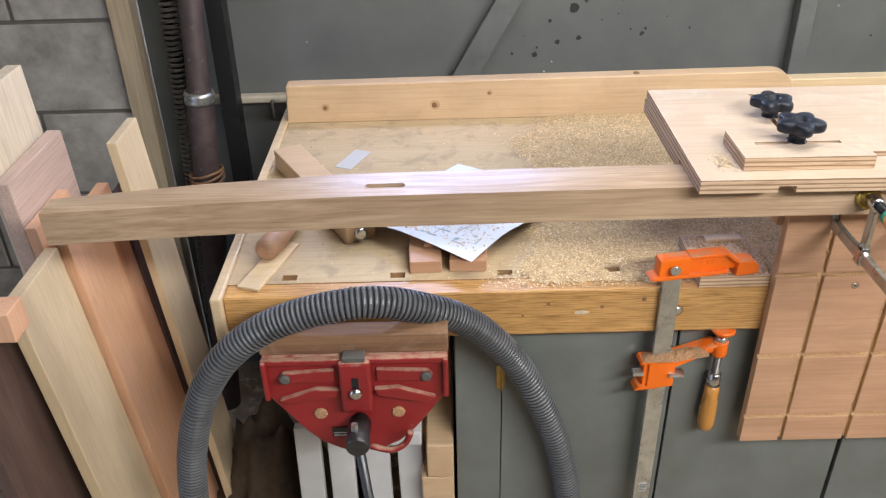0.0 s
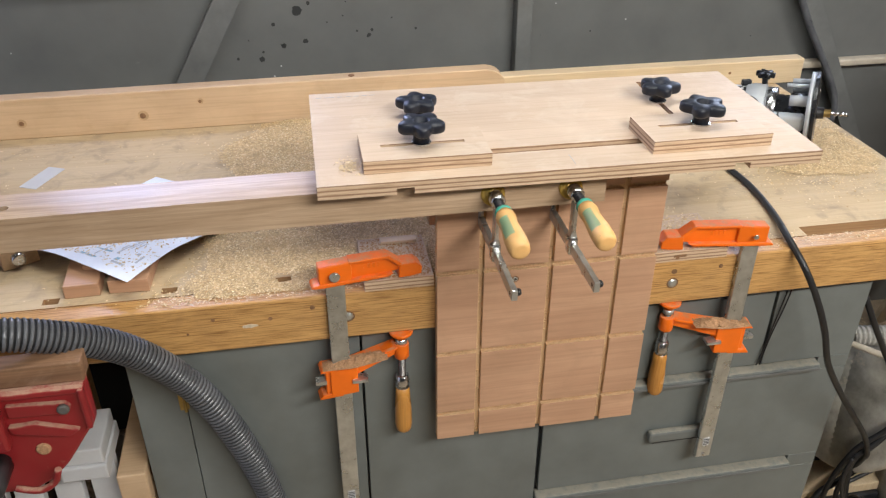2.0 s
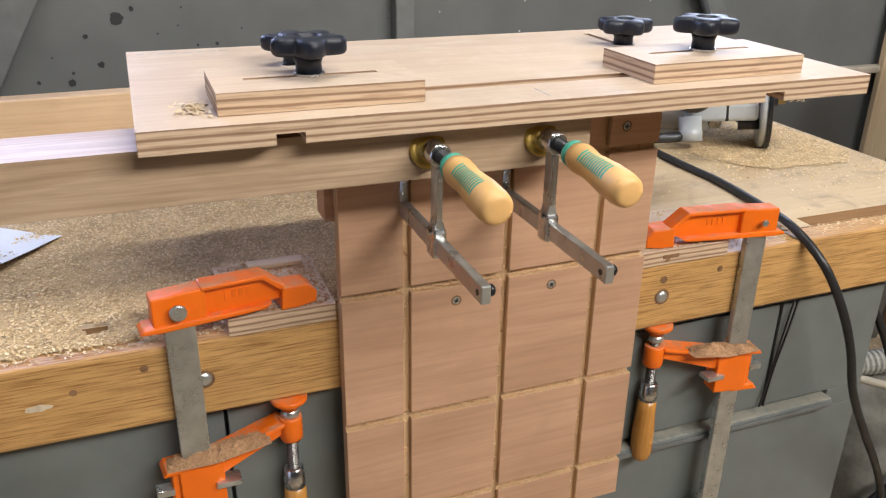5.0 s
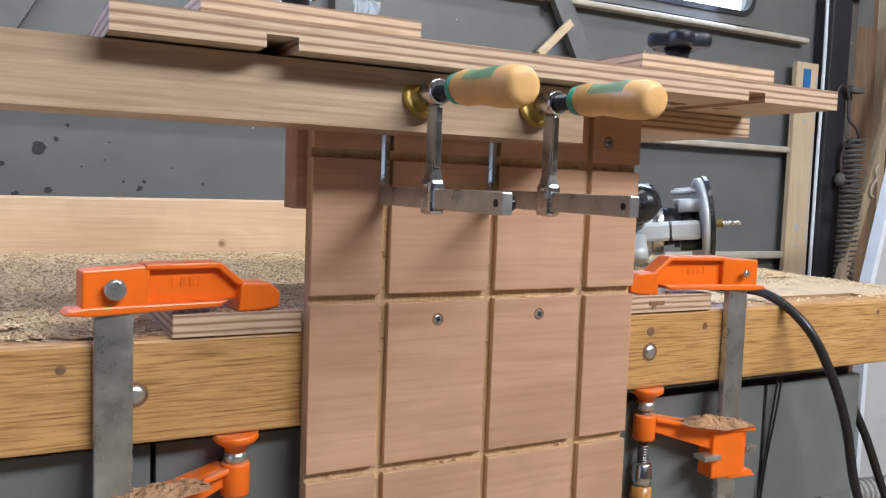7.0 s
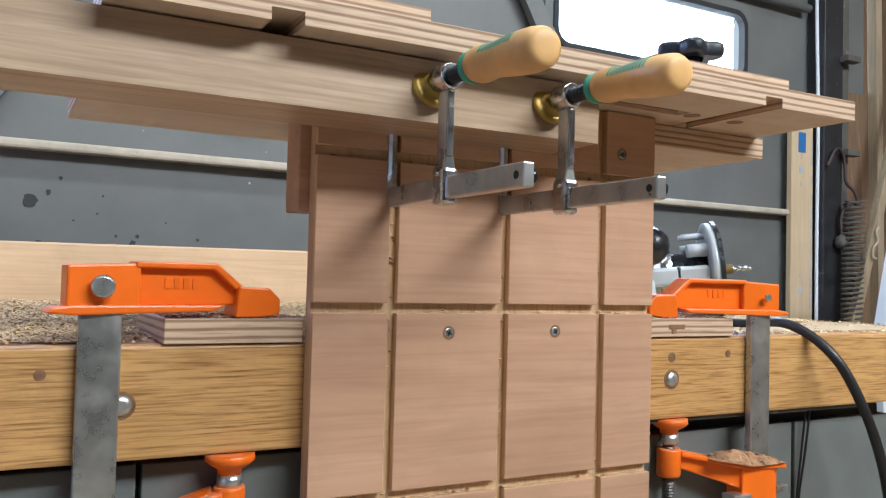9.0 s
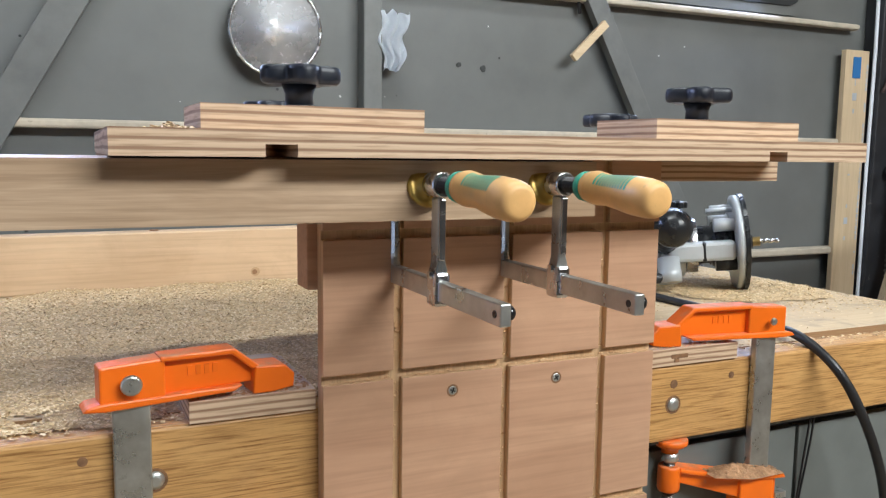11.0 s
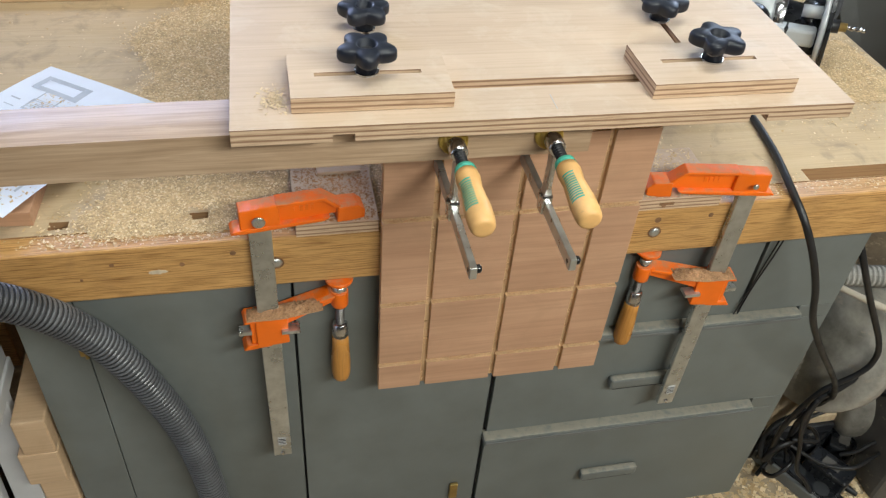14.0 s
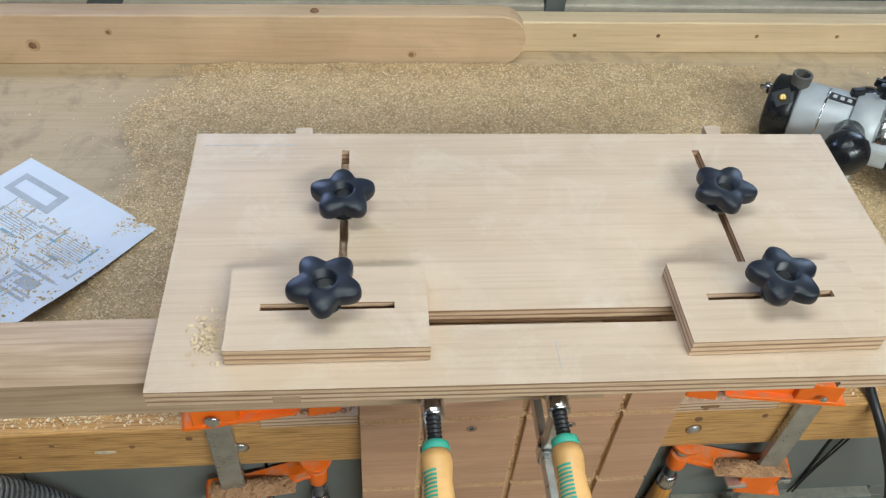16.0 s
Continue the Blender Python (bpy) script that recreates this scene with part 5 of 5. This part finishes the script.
tagged(part("wood_stick", slant((1.366, 1.945, 1.345), (1.452, 1.945, 1.428), 0.018, 0.012), M_pinepale), "short pale stick tucked behind the brace", "stick")
tagged(part("steel_pipe", tube([(1.5, 1.965, 1.775), (2.33, 1.965, 1.77)], 0.013, 14), M_frame, smooth=True), "grey pipe along the wall above the window", "pipe")
tagged(part("black_cable", tube(spline([(1.33, 1.975, 1.78), (1.36, 1.972, 1.66), (1.38, 1.972, 1.57), (1.40, 1.975, 1.45)], 6), 0.004, 8), M_cable, smooth=True), "dark cable hanging beside the window", "cable")
tagged(part("grey_cable", tube(spline([(1.60, 1.94, 1.12), (1.66, 1.935, 1.0), (1.75, 1.93, 0.86), (1.80, 1.93, 0.76), (1.79, 1.935, 0.68), (1.74, 1.94, 0.64)], 8), 0.009, 10), M_hose, smooth=True), "grey cable looping down beside the brace", "cable")

rule = base_thing("measuring_board", "pale upright board with pencil marks and blue tape", "board", place=(2.295, 1.97, 0))
part("board", prism([(2.248, 0.0), (2.345, 0.0), (2.335, 1.42), (2.245, 1.42)], 1.950, 1.966, 0.001), M_palev, rule)
part("tape", box(2.273, 2.303, 1.9485, 1.9497, 1.345, 1.402, 0), M_tape, rule, "strip of blue tape")
rnd = random.Random(5)
z = 0.80
while z < 1.38:
    h = 0.004 + 0.012 * rnd.random()
    part("pencil_mark", box(2.326 + 0.002 * rnd.random(), 2.333, 1.949, 1.9497, z, z + h, 0), M_ink, rule)
    z += h + 0.003 + (0.03 if rnd.random() > 0.85 else 0.0)
for z, w, h in ((1.325, 0.003, 0.022), (1.285, 0.016, 0.02), (1.25, 0.006, 0.012), (1.08, 0.008, 0.004), (0.99, 0.005, 0.01), (0.945, 0.014, 0.018), (0.9, 0.006, 0.01)):
    part("pencil_mark", box(2.286 - w / 2, 2.286 + w / 2, 1.949, 1.9497, z, z + h, 0), M_ink, rule)
tagged(part("white_cable", tube(spline([(2.365, 1.955, 2.6), (2.352, 1.955, 1.9), (2.350, 1.945, 1.45), (2.349, 1.945, 1.1), (2.351, 1.945, 0.75), (2.352, 1.945, 0.2)], 8), 0.0052, 8), M_paper, smooth=True), "white cable running down the column", "cable")
tagged(part("column_trim", box(2.356, 2.440, 1.93, 1.989, 0, 2.7, 0.004), M_column), "black steel column with clips", "column", kind="structure")
col = tagged(part("steel_post", box(2.452, 2.480, 1.94, 1.989, 0, 2.7, 0.003), M_dull), "grey dusty steel post beside the black column", "post", kind="structure")
for zz in (1.62, 1.345):
    part("clip", box(2.424, 2.480, 1.9, 1.9295, zz, zz + 0.018, 0.002), M_dull, col)
sp = []
for i in range(520):
    ang = i * 0.5
    zz = 0.62 + i * 0.00115
    sp.append((2.437 + 0.032 * math.cos(ang) + 0.03 * (zz - 1.0), 1.892 + 0.024 * math.sin(ang), zz))
tagged(part("coil_spring", tube(sp, 0.0035, 6), M_dull), "rusty coil spring beside the black column", "spring")
tagged(part("rust_wire", tube(spline([(2.36, 1.92, 1.31), (2.39, 1.915, 1.36), (2.42, 1.915, 1.35), (2.43, 1.915, 1.31), (2.435, 1.915, 1.27), (2.46, 1.905, 1.24), (2.47, 1.9, 1.20), (2.44, 1.9, 1.21), (2.41, 1.91, 1.17), (2.412, 1.91, 1.11)], 8), 0.0045, 8), M_rust, smooth=True), "rusty wire looped on the column", "wire")
tagged(part("hanging_weight", lathe((2.412, 1.91, 1.115), (2.412, 1.91, 1.075), [(0, 0.005), (0.2, 0.016), (0.6, 0.019), (0.9, 0.014), (1, 0.004)], 16), M_dull, smooth=True), "small dusty weight hanging from the wire", "weight")
tagged(part("leaning_stick", slant((2.13, 1.88, 0.0), (2.72, 1.88, 1.75), 0.032, 0.02), M_weathered), "pale stick leaning beside the column", "stick")
tagged(part("wire_hook", tube(spline([(2.513, 1.866, 1.14), (2.498, 1.862, 1.125), (2.506, 1.862, 1.10), (2.486, 1.862, 1.08), (2.484, 1.862, 1.055), (2.498, 1.862, 1.048)], 6), 0.003, 7), M_batten, smooth=True), "pale wire hook on the leaning stick", "hook")
tagged(part("leaning_stick", slant((2.66, 1.95, 0.0), (2.652, 1.985, 2.3), 0.03, 0.03), M_weathered), "tall weathered stick leaning beside the column", "stick")
tagged(part("leaning_board", slant((2.588, 1.965, 0.0), (2.588, 2.0, 1.56), 0.12, 0.02), M_brownv), "brown board leaning in the recess", "board")
wb = base_thing("white_board", "white painted sheet standing at the bench end", "board", place=(1.95, 1.43, 0))
part("sheet", prism([(1.872, 0.0), (2.2, 0.0), (2.2, 1.18), (1.95, 1.18), (1.872, 0.865)], 1.424, 1.442, 0.001), M_white, wb)
part("edge_strip", prism([(1.858, 0.0), (1.8715, 0.0), (1.8715, 0.865), (1.9495, 1.18), (1.936, 1.18), (1.858, 0.867)], 1.418, 1.444, 0.001), M_paper, wb, "white edge strip")

# ---- floor corner at the bench end ----
wheel = base_thing("cast_wheel", "dusty cast-metal wheel housing on the floor", "wheel", place=(1.58, 1.2, 0))
NV = Vector((-0.93, -0.25, 0.27)).normalized()
cw = Vector((1.478, 1.19, 0.375))
RIM = [(0.0, 0.11), (0.05, 0.152), (0.5, 0.163), (0.86, 0.163), (1.0, 0.156), (0.99, 0.128), (0.88, 0.124), (0.2, 0.122)]
part("rim", tube([cw + NV * (0.08 * f - 0.05) for f, r in RIM], [r for f, r in RIM], 52, None, False), M_rimdust, wheel, "dust-covered pale rim", smooth=True)
part("dish", lathe(cw - NV * 0.03, cw + NV * 0.02, [(0.62, 0.1215), (0.3, 0.11), (0.2, 0.095), (0.35, 0.09), (0.5, 0.075), (0.3, 0.06), (0.32, 0.045), (0.9, 0.04), (1.0, 0.025)], 44), M_dish, wheel, "dull grey dished face", smooth=True)
part("shaft", lathe(cw - NV * 0.1, cw + NV * 0.026, [(0, 0.02), (0.96, 0.02), (1, 0.016)], 16), M_dull, wheel, smooth=True)
part("stand", box(1.45, 1.64, 1.24, 1.42, 0.0, 0.3, 0.01), M_column, wheel)
part("base_board", box(1.37, 1.66, 1.15, 1.34, 0.10, 0.125, 0.003), M_palev, wheel)
part("base_foot", box(1.36, 1.6, 1.14, 1.32, 0.0, 0.0995, 0.004), M_column, wheel)
tagged(part("grey_hose", tube([(1.43 + 0.0024 * i, 1.19 - 0.0006 * i, 0.556 + 0.008 * math.sin(i * 0.02)) for i in range(230)], [0.0225 if (i // 2) % 2 else 0.0200 for i in range(230)], 14), M_greyhose), "pale grey ribbed hose along the floor machines", "hose")
mc = base_thing("machine_cover", "pale dusty machine cover with a dark opening", "cover", place=(1.72, 1.1, 0))
part("shell", cells([1.56, 1.60, 1.74, 1.95], [0.93, 0.98, 1.13, 1.165], [0.44, 0.49], lambda x, y, z: not (1.60 < x < 1.74 and 0.98 < y < 1.13)), M_batten, mc)
# Near-black sheet paints the shade inside the cover's hole.
part("opening", box(1.60, 1.74, 0.98, 1.13, 0.441, 0.45, 0), M_cabdark, mc)
part("pedestal", box(1.64, 1.93, 0.99, 1.15, 0.0, 0.4395, 0.01), M_dull, mc)
part("cable_pale", tube(spline([(1.40, 1.17, 0.56), (1.47, 1.1, 0.555), (1.58, 1.02, 0.54), (1.75, 0.97, 0.545), (1.9, 0.95, 0.56)], 6), 0.007, 8), M_batten, mc, smooth=True)
mt = base_thing("motor", "grey dusty electric motor on the floor", "motor", place=(1.75, 1.2, 0))
part("drum", lathe((1.62, 1.22, 0.14), (1.95, 1.12, 0.14), [(0, 0.08), (0.06, 0.115), (0.9, 0.115), (0.96, 0.08), (1, 0.03)], 28), M_rimdust, mt, smooth=True)
part("foot", box(1.68, 1.9, 1.1, 1.24, 0.0, 0.05, 0.004), M_dull, mt)
strip = base_thing("power_strip", "grey power strip with a black top on the dusty floor", "power strip", place=(1.49, 1.05, 0))
mm = pose(1.5, 1.045, 0, 0, 0, -62)
part("case", box(-0.13, 0.13, -0.03, 0.03, 0.0005, 0.036, 0.005, None, mm), M_frame, strip)
part("top", box(-0.125, 0.125, -0.024, 0.024, 0.0362, 0.041, 0.002, None, mm), M_black, strip)
for k in range(4):
    part("socket", lathe(mm @ Vector((-0.09 + 0.06 * k, 0, 0.0412)), mm @ Vector((-0.09 + 0.06 * k, 0, 0.043)), [(0, 0.019), (0.6, 0.019), (1, 0.016)], 18), M_cabdark, strip)
part("rocker", box(0.108, 0.122, -0.012, 0.012, 0.0412, 0.047, 0.002, None, mm), M_red, strip)
for x, y, zf, t, w in ((1.555, 1.15, 0.0005, 20, 0.048), (1.55, 1.055, 0.0005, -58, 0.05), (1.62, 1.115, 0.0005, 50, 0.04)):
    ad = base_thing("power_adapter", "black plug-in power adapter on the dusty floor", "adapter", "power adapters", (x, y, 0))
    mm = pose(x, y, 0, 0, 0, t)
    case = part("case", box(-w, w, -0.03, 0.03, zf, 0.075, 0.007, None, mm), M_black, ad)
    part("plug_label", box(-0.02, 0.02, -0.012, 0.012, 0.0751, 0.0757, 0, None, mm), M_dull, case)
    for k in range(5):
        part("vent_rib", box(-0.026 + 0.012 * k, -0.02 + 0.012 * k, -0.0312, -0.0301, 0.03, 0.06, 0, None, mm), M_cabdark, case)
    part("strain_relief", lathe(mm @ Vector((w, 0, 0.04)), mm @ Vector((w + 0.025, 0, 0.04)), [(0, 0.008), (1, 0.005)], 12), M_cable, case)
for rad, lab, pts in (
        (0.0075, "bundle of black cables crossing the floor machines", [(1.75, 1.12, 0.53), (1.64, 1.12, 0.48), (1.548, 1.1, 0.424), (1.518, 1.08, 0.4), (1.483, 1.07, 0.379), (1.454, 1.07, 0.344), (1.426, 1.07, 0.322), (1.431, 1.08, 0.261), (1.453, 1.09, 0.152), (1.411, 1.089, 0.12), (1.401, 1.095, 0.07), (1.4, 1.12, 0.1), (1.426, 1.133, 0.14), (1.471, 1.135, 0.17), (1.509, 1.137, 0.2)]),
        (0.006, "black cable hanging at the bench end", [(1.31, 1.1, 0.80), (1.333, 1.06, 0.723), (1.394, 1.06, 0.621), (1.471, 1.06, 0.497), (1.487, 1.06, 0.437), (1.467, 1.06, 0.4), (1.42, 1.075, 0.33), (1.40, 1.09, 0.2), (1.42, 1.1, 0.06), (1.47, 1.11, 0.012)]),
        (0.005, "black cable dropping to the dusty floor", [(1.411, 1.06, 0.328), (1.405, 1.06, 0.264), (1.426, 1.05, 0.174), (1.443, 1.04, 0.1), (1.475, 1.03, 0.06), (1.505, 1.0, 0.006)]),
        (0.0045, "black cable looped over the power strip", [(1.42, 1.13, 0.02), (1.412, 1.112, 0.13), (1.458, 1.075, 0.12), (1.496, 1.033, 0.12), (1.545, 1.009, 0.13), (1.611, 1.03, 0.12), (1.65, 1.046, 0.12), (1.642, 1.063, 0.13), (1.607, 1.064, 0.1), (1.58, 1.075, 0.077)]),
        (0.0045, "thin black cable behind the adapters", [(1.45, 1.1, 0.2), (1.537, 1.1, 0.243), (1.572, 1.1, 0.256), (1.63, 1.1, 0.255), (1.75, 1.1, 0.2)]),
        (0.005, "tangled black cable on the floor", [(1.40, 1.09, 0.012), (1.46, 1.12, 0.06), (1.44, 1.06, 0.11), (1.40, 1.05, 0.07), (1.43, 1.11, 0.02), (1.52, 1.14, 0.1), (1.50, 1.08, 0.14), (1.43, 1.08, 0.16)])):
    tagged(part("power_cable", tube(spline(pts, 8), rad, 8), M_cable, smooth=True), lab, "cable", "floor cables")
tagged(part("steel_channel", slant((1.78, 0.93, 0.0), (1.86, 1.0, 0.5), 0.06, 0.03), M_steel), "grey steel channel standing by the machines", "channel")

# ---- stains on the wall ----
wall = bpy.data.objects["wall_north"]


def stain(x, z, r, seed):
    q = random.Random(seed)
    o = [(x + r * (0.65 + 0.5 * q.random()) * math.cos(i * 0.4833), z + r * (0.65 + 0.5 * q.random()) * math.sin(i * 0.4833)) for i in range(13)]
    part("stain", prism(o, YW - 0.0012, YW - 0.0002, 0), M_spot, wall)


for i, (x, z, r) in enumerate(((0.331, 1.078, 0.0125), (0.293, 0.993, 0.007), (0.346, 1.002, 0.007), (0.238, 0.962, 0.0075), (0.18, 0.966, 0.004), (0.272, 1.046, 0.005), (0.51, 1.022, 0.004), (0.242, 0.98, 0.0035), (0.359, 1.094, 0.0055),
                               (0.378, 1.12, 0.004), (0.401, 1.046, 0.002), (0.502, 1.009, 0.006), (0.473, 1.021, 0.003), (0.619, 1.021, 0.0035), (0.21, 1.01, 0.002), (0.44, 1.06, 0.002), (0.56, 1.05, 0.002), (1.1, 1.32, 0.006), (1.16, 1.315, 0.008), (1.2, 1.34, 0.003), (0.7, 1.25, 0.003))):
    stain(x, z, r, i)
q = random.Random(3)
for k in range(40):
    x, z = -0.4 + 2.2 * q.random(), 0.9 + 0.55 * q.random()
    part("paint_fleck", lathe((x, YW - 0.0001, z), (x, YW - 0.0011, z), [(0, 0.0012 + 0.0016 * q.random()), (1, 0.0008)], 6), M_white if k % 3 else M_spot, wall)

# ---- sawdust ----
rs = np.random.RandomState(11)


def chip_density(x, y):
    """How thickly the chips lie, from 0 to 1."""
    e = 0.06 + 0.16 * (y - 1.05) + 0.03 * np.sin(y * 23)
    left = np.clip((x - e) / 0.1, 0, 1)
    right = np.clip((0.98 - x) / 0.25, 0, 1)
    back = np.clip((y - 1.46) / 0.12, 0, 1) * np.clip((1.32 - x) / 0.3, 0, 1)
    d = left * np.maximum(right, back)
    near = np.exp(-(((x - 1.36) / 0.16) ** 2 + ((y - 1.38) / 0.13) ** 2)) * 0.8
    edge = np.exp(-((y - 1.05) / 0.025) ** 2) * (x > 0.9) * 0.35 + np.exp(-((x - 1.46) / 0.04) ** 2) * 0.3
    d = np.maximum(d, np.maximum(near, edge))
    pad = ((x > 0.39) & (x < 0.505) & (y < 1.17)) | ((x > 0.85) & (x < 0.99) & (y < 1.15))
    return np.where(pad, 0.12, d) * np.clip((y - 1.03) / 0.014, 0, 1)


def pile_height(x, y):
    d = chip_density(x, y)
    w = 0.5 + 0.5 * np.sin(31 * x + 2 * np.sin(17 * y)) * np.sin(27 * y + 1.7 * np.sin(13 * x))
    return np.where(d > 0.25, (d - 0.25) * (0.003 + 0.007 * w), 0.0) * np.clip((y - 1.03) / 0.2, 0.12, 1)


NX, NY = 190, 80
gx_, gy_ = np.meshgrid(np.linspace(0.05, 1.47, NX), np.linspace(1.03, 1.715, NY), indexing="ij")
hh = pile_height(gx_, gy_)
hole = np.zeros_like(hh, bool)
for d in DOGS:
    hole |= (abs(gx_ - d) < 0.016) & (abs(gy_ - 1.081) < 0.012)
hole |= (gx_ > 1.15) & (gx_ < 1.345) & (gy_ > 1.055) & (gy_ < 1.102)
hh = np.where(hole, 0, hh) + rs.rand(NX, NY) * 0.0016 * (hh > 0.0004)
vv = np.stack([gx_, gy_, ZB + 0.0003 + hh], -1).reshape(-1, 3)
keep = (hh[:-1, :-1] > 0.0006) & (hh[1:, 1:] > 0.0006) & (hh[1:, :-1] > 0.0006) & (hh[:-1, 1:] > 0.0006)
ii, jj = np.nonzero(keep)
a = ii * NY + jj
faces = np.stack([a, a + NY, a + NY + 1, a + 1], -1)
me = bpy.data.meshes.new("sawdust")
me.from_pydata(vv.tolist(), [], faces.tolist())
me.materials.append(M_sawdust)
tagged(new("sawdust", me), "layer of golden sawdust on the bench", "sawdust", kind="stuff")


def flakes(name, pts, size, mat, label):
    """Small bent shavings lying at random; pts rows are x, y, z."""
    n = len(pts)
    ln = size * (0.45 + 1.0 * rs.rand(n))
    wd = ln * (0.3 + 0.45 * rs.rand(n))
    az, pt, rl, curl = rs.rand(n) * 6.283, (rs.rand(n) - 0.5) * 0.9, (rs.rand(n) - 0.5) * 0.9, (rs.rand(n) - 0.3) * 0.5
    d = np.stack([np.cos(az) * np.cos(pt), np.sin(az) * np.cos(pt), np.sin(pt)], -1)
    s = np.stack([-np.sin(az) * np.cos(rl), np.cos(az) * np.cos(rl), np.sin(rl)], -1)
    up = np.cross(d, s)
    c = np.array(pts)
    v = np.empty((n, 6, 3))
    for k, f in enumerate((-0.5, 0.0, 0.5)):
        o = c + d * (ln * f)[:, None] + up * (curl * ln * (0.25 - f * f) * 1.6)[:, None]
        v[:, 2 * k] = o - s * (wd / 2)[:, None]
        v[:, 2 * k + 1] = o + s * (wd / 2)[:, None]
    b = np.arange(n)[:, None] * 6
    f = np.concatenate([b + np.array([[0, 2, 3, 1]]), b + np.array([[2, 4, 5, 3]])])
    me = bpy.data.meshes.new(name)
    me.from_pydata(v.reshape(-1, 3).tolist(), [], f.tolist())
    me.materials.append(mat)
    return tagged(new(name, me), label, "wood chips", kind="stuff")


def chip_material():
    m, n, l, b = nodes_of("chip_tones")
    geo = n.new("ShaderNodeNewGeometry")
    r = ramp(n, l, geo.outputs["Random Per Island"], [(0.0, (0.44, 0.30, 0.155)), (0.25, (0.60, 0.44, 0.245)), (0.6, (0.71, 0.545, 0.325)), (1.0, (0.82, 0.69, 0.47))])
    l.new(r.outputs[0], b.inputs["Base Color"])
    b.inputs["Roughness"].default_value = 0.95
    b.inputs["Specular IOR Level"].default_value = 0.15
    return m


M_chips = chip_material()
cx, cy = 0.05 + 1.43 * rs.rand(200000), 1.03 + 0.685 * rs.rand(200000)
dd = chip_density(cx, cy)
ok = rs.rand(200000) < np.maximum(dd * 0.75, 0.006)
ok &= ~((abs(cy - 1.081) < 0.009) & (np.min(abs(cx[:, None] - np.array(DOGS)), 1) < 0.013))
ok &= ~((cx > 1.158) & (cx < 1.337) & (cy > 1.06) & (cy < 1.095))
ok &= ~((cx > 0.39) & (cx < 0.505) & (cy > 1.03) & (cy < 1.17)) & ~((cx > 0.85) & (cx < 0.995) & (cy > 1.03) & (cy < 1.155))
cx, cy = cx[ok], cy[ok]
flakes("wood_chips", np.stack([cx, cy, ZB + 0.0012 + pile_height(cx, cy) + 0.0016 * rs.rand(len(cx))], -1), 0.0029, M_chips, "loose golden wood shavings scattered over the bench")
n = 1500
uu, wv = rs.rand(n), rs.rand(n) ** 0.8
sp_ = np.array([tuple(sheet_at(u, w * 0.75 + 0.02 * u, 0.0012)) for u, w in zip(uu * 0.75 + 0.05, wv)])
flakes("wood_chips", sp_, 0.003, M_chips, "fine shavings sprinkled on the printed sheet")
n = 260
ang, rr = rs.rand(n) * 6.283, np.abs(rs.randn(n)) * 0.011
flakes("wood_chips", np.stack([0.376 + rr * np.cos(ang) * 0.7, 0.968 + rr * np.sin(ang) * 1.3, JT + 0.0012 + 0.004 * np.exp(-(rr / 0.008) ** 2) * rs.rand(n)], -1), 0.0034, M_pinepale, "little heap of shavings on the jig plate")
for (px0, px1, py0, py1, pz, nn) in ((0.395, 0.497, 1.026, 1.145, 0.9254, 1300), (0.865, 0.985, 1.026, 1.135, 0.9254, 700), (-0.33, 0.1, 1.05, 1.68, ZB + 0.001, 420), (1.2, 1.9, 0.8, 1.3, 0.002, 5200)):
    flakes("wood_chips", np.stack([px0 + (px1 - px0) * rs.rand(nn), py0 + (py1 - py0) * rs.rand(nn), np.full(nn, pz)], -1), 0.0032 if pz > 0.1 else 0.012, M_reddust if 0.92 < pz < 0.93 and px0 < 0.5 else M_chips, "scattered fine shavings")
for xb, d in ((0.347, 1), (1.0255, -1)):
    u = -0.028 + 0.1 * rs.rand(350)
    y = 0.999 + BACK + 0.026 * rs.rand(350)
    z = (0.768 if d > 0 else 0.762) + 0.005 + 0.19 * np.maximum(0, u - 0.018) + np.sin(np.pi * np.clip((u + 0.03) / 0.105, 0, 1)) ** 0.7 * np.sin(np.pi * (y - 0.999 - BACK) / 0.026) * 0.013
    flakes("wood_chips", np.stack([xb + d * u, y, z], -1), 0.003, M_reddust, "reddish dust crumbs on the clamp jaw")

fz = []
for z in gz[1:5]:
    for k in range(60):
        fz.append((BX0 + 0.004 + (BX1 - BX0 - 0.008) * rs.rand(), 1.0135 - 0.003 * rs.rand(), z - 0.003 + 0.0012 * rs.randn()))
for x in gx[1:4]:
    for k in range(50):
        fz.append((x + 0.0012 * rs.randn(), 1.0142, BZ0 + (1.06 - BZ0) * rs.rand()))
flakes("wood_chips", np.array(fz), 0.0034, M_panelcore, "torn wood fuzz in the grooves of the board")

# ---- block wall ----
bw = tagged(part("wall_block", box(-1.6, -0.757, 1.905, 2.3, 0, 2.7, 0), M_mortar), "grey concrete block wall with raked joints", "wall", kind="structure")
for r in range(12):
    for c in range(4):
        z0 = -0.02 + 0.225 * r
        x1 = -0.757 - 0.445 * c + (0.2 if r % 2 else 0.0)
        x0 = x1 - 0.435
        x0, x1 = max(x0, -1.599), min(x1, -0.7575)
        z0c, z1c = max(z0, 0.001), min(z0 + 0.215, 2.699)
        if x1 - x0 > 0.03 and z1c > z0c:
            part("concrete_block", box(x0, x1, 1.896, 1.9049, z0c, z1c, 0.003), M_block, bw)
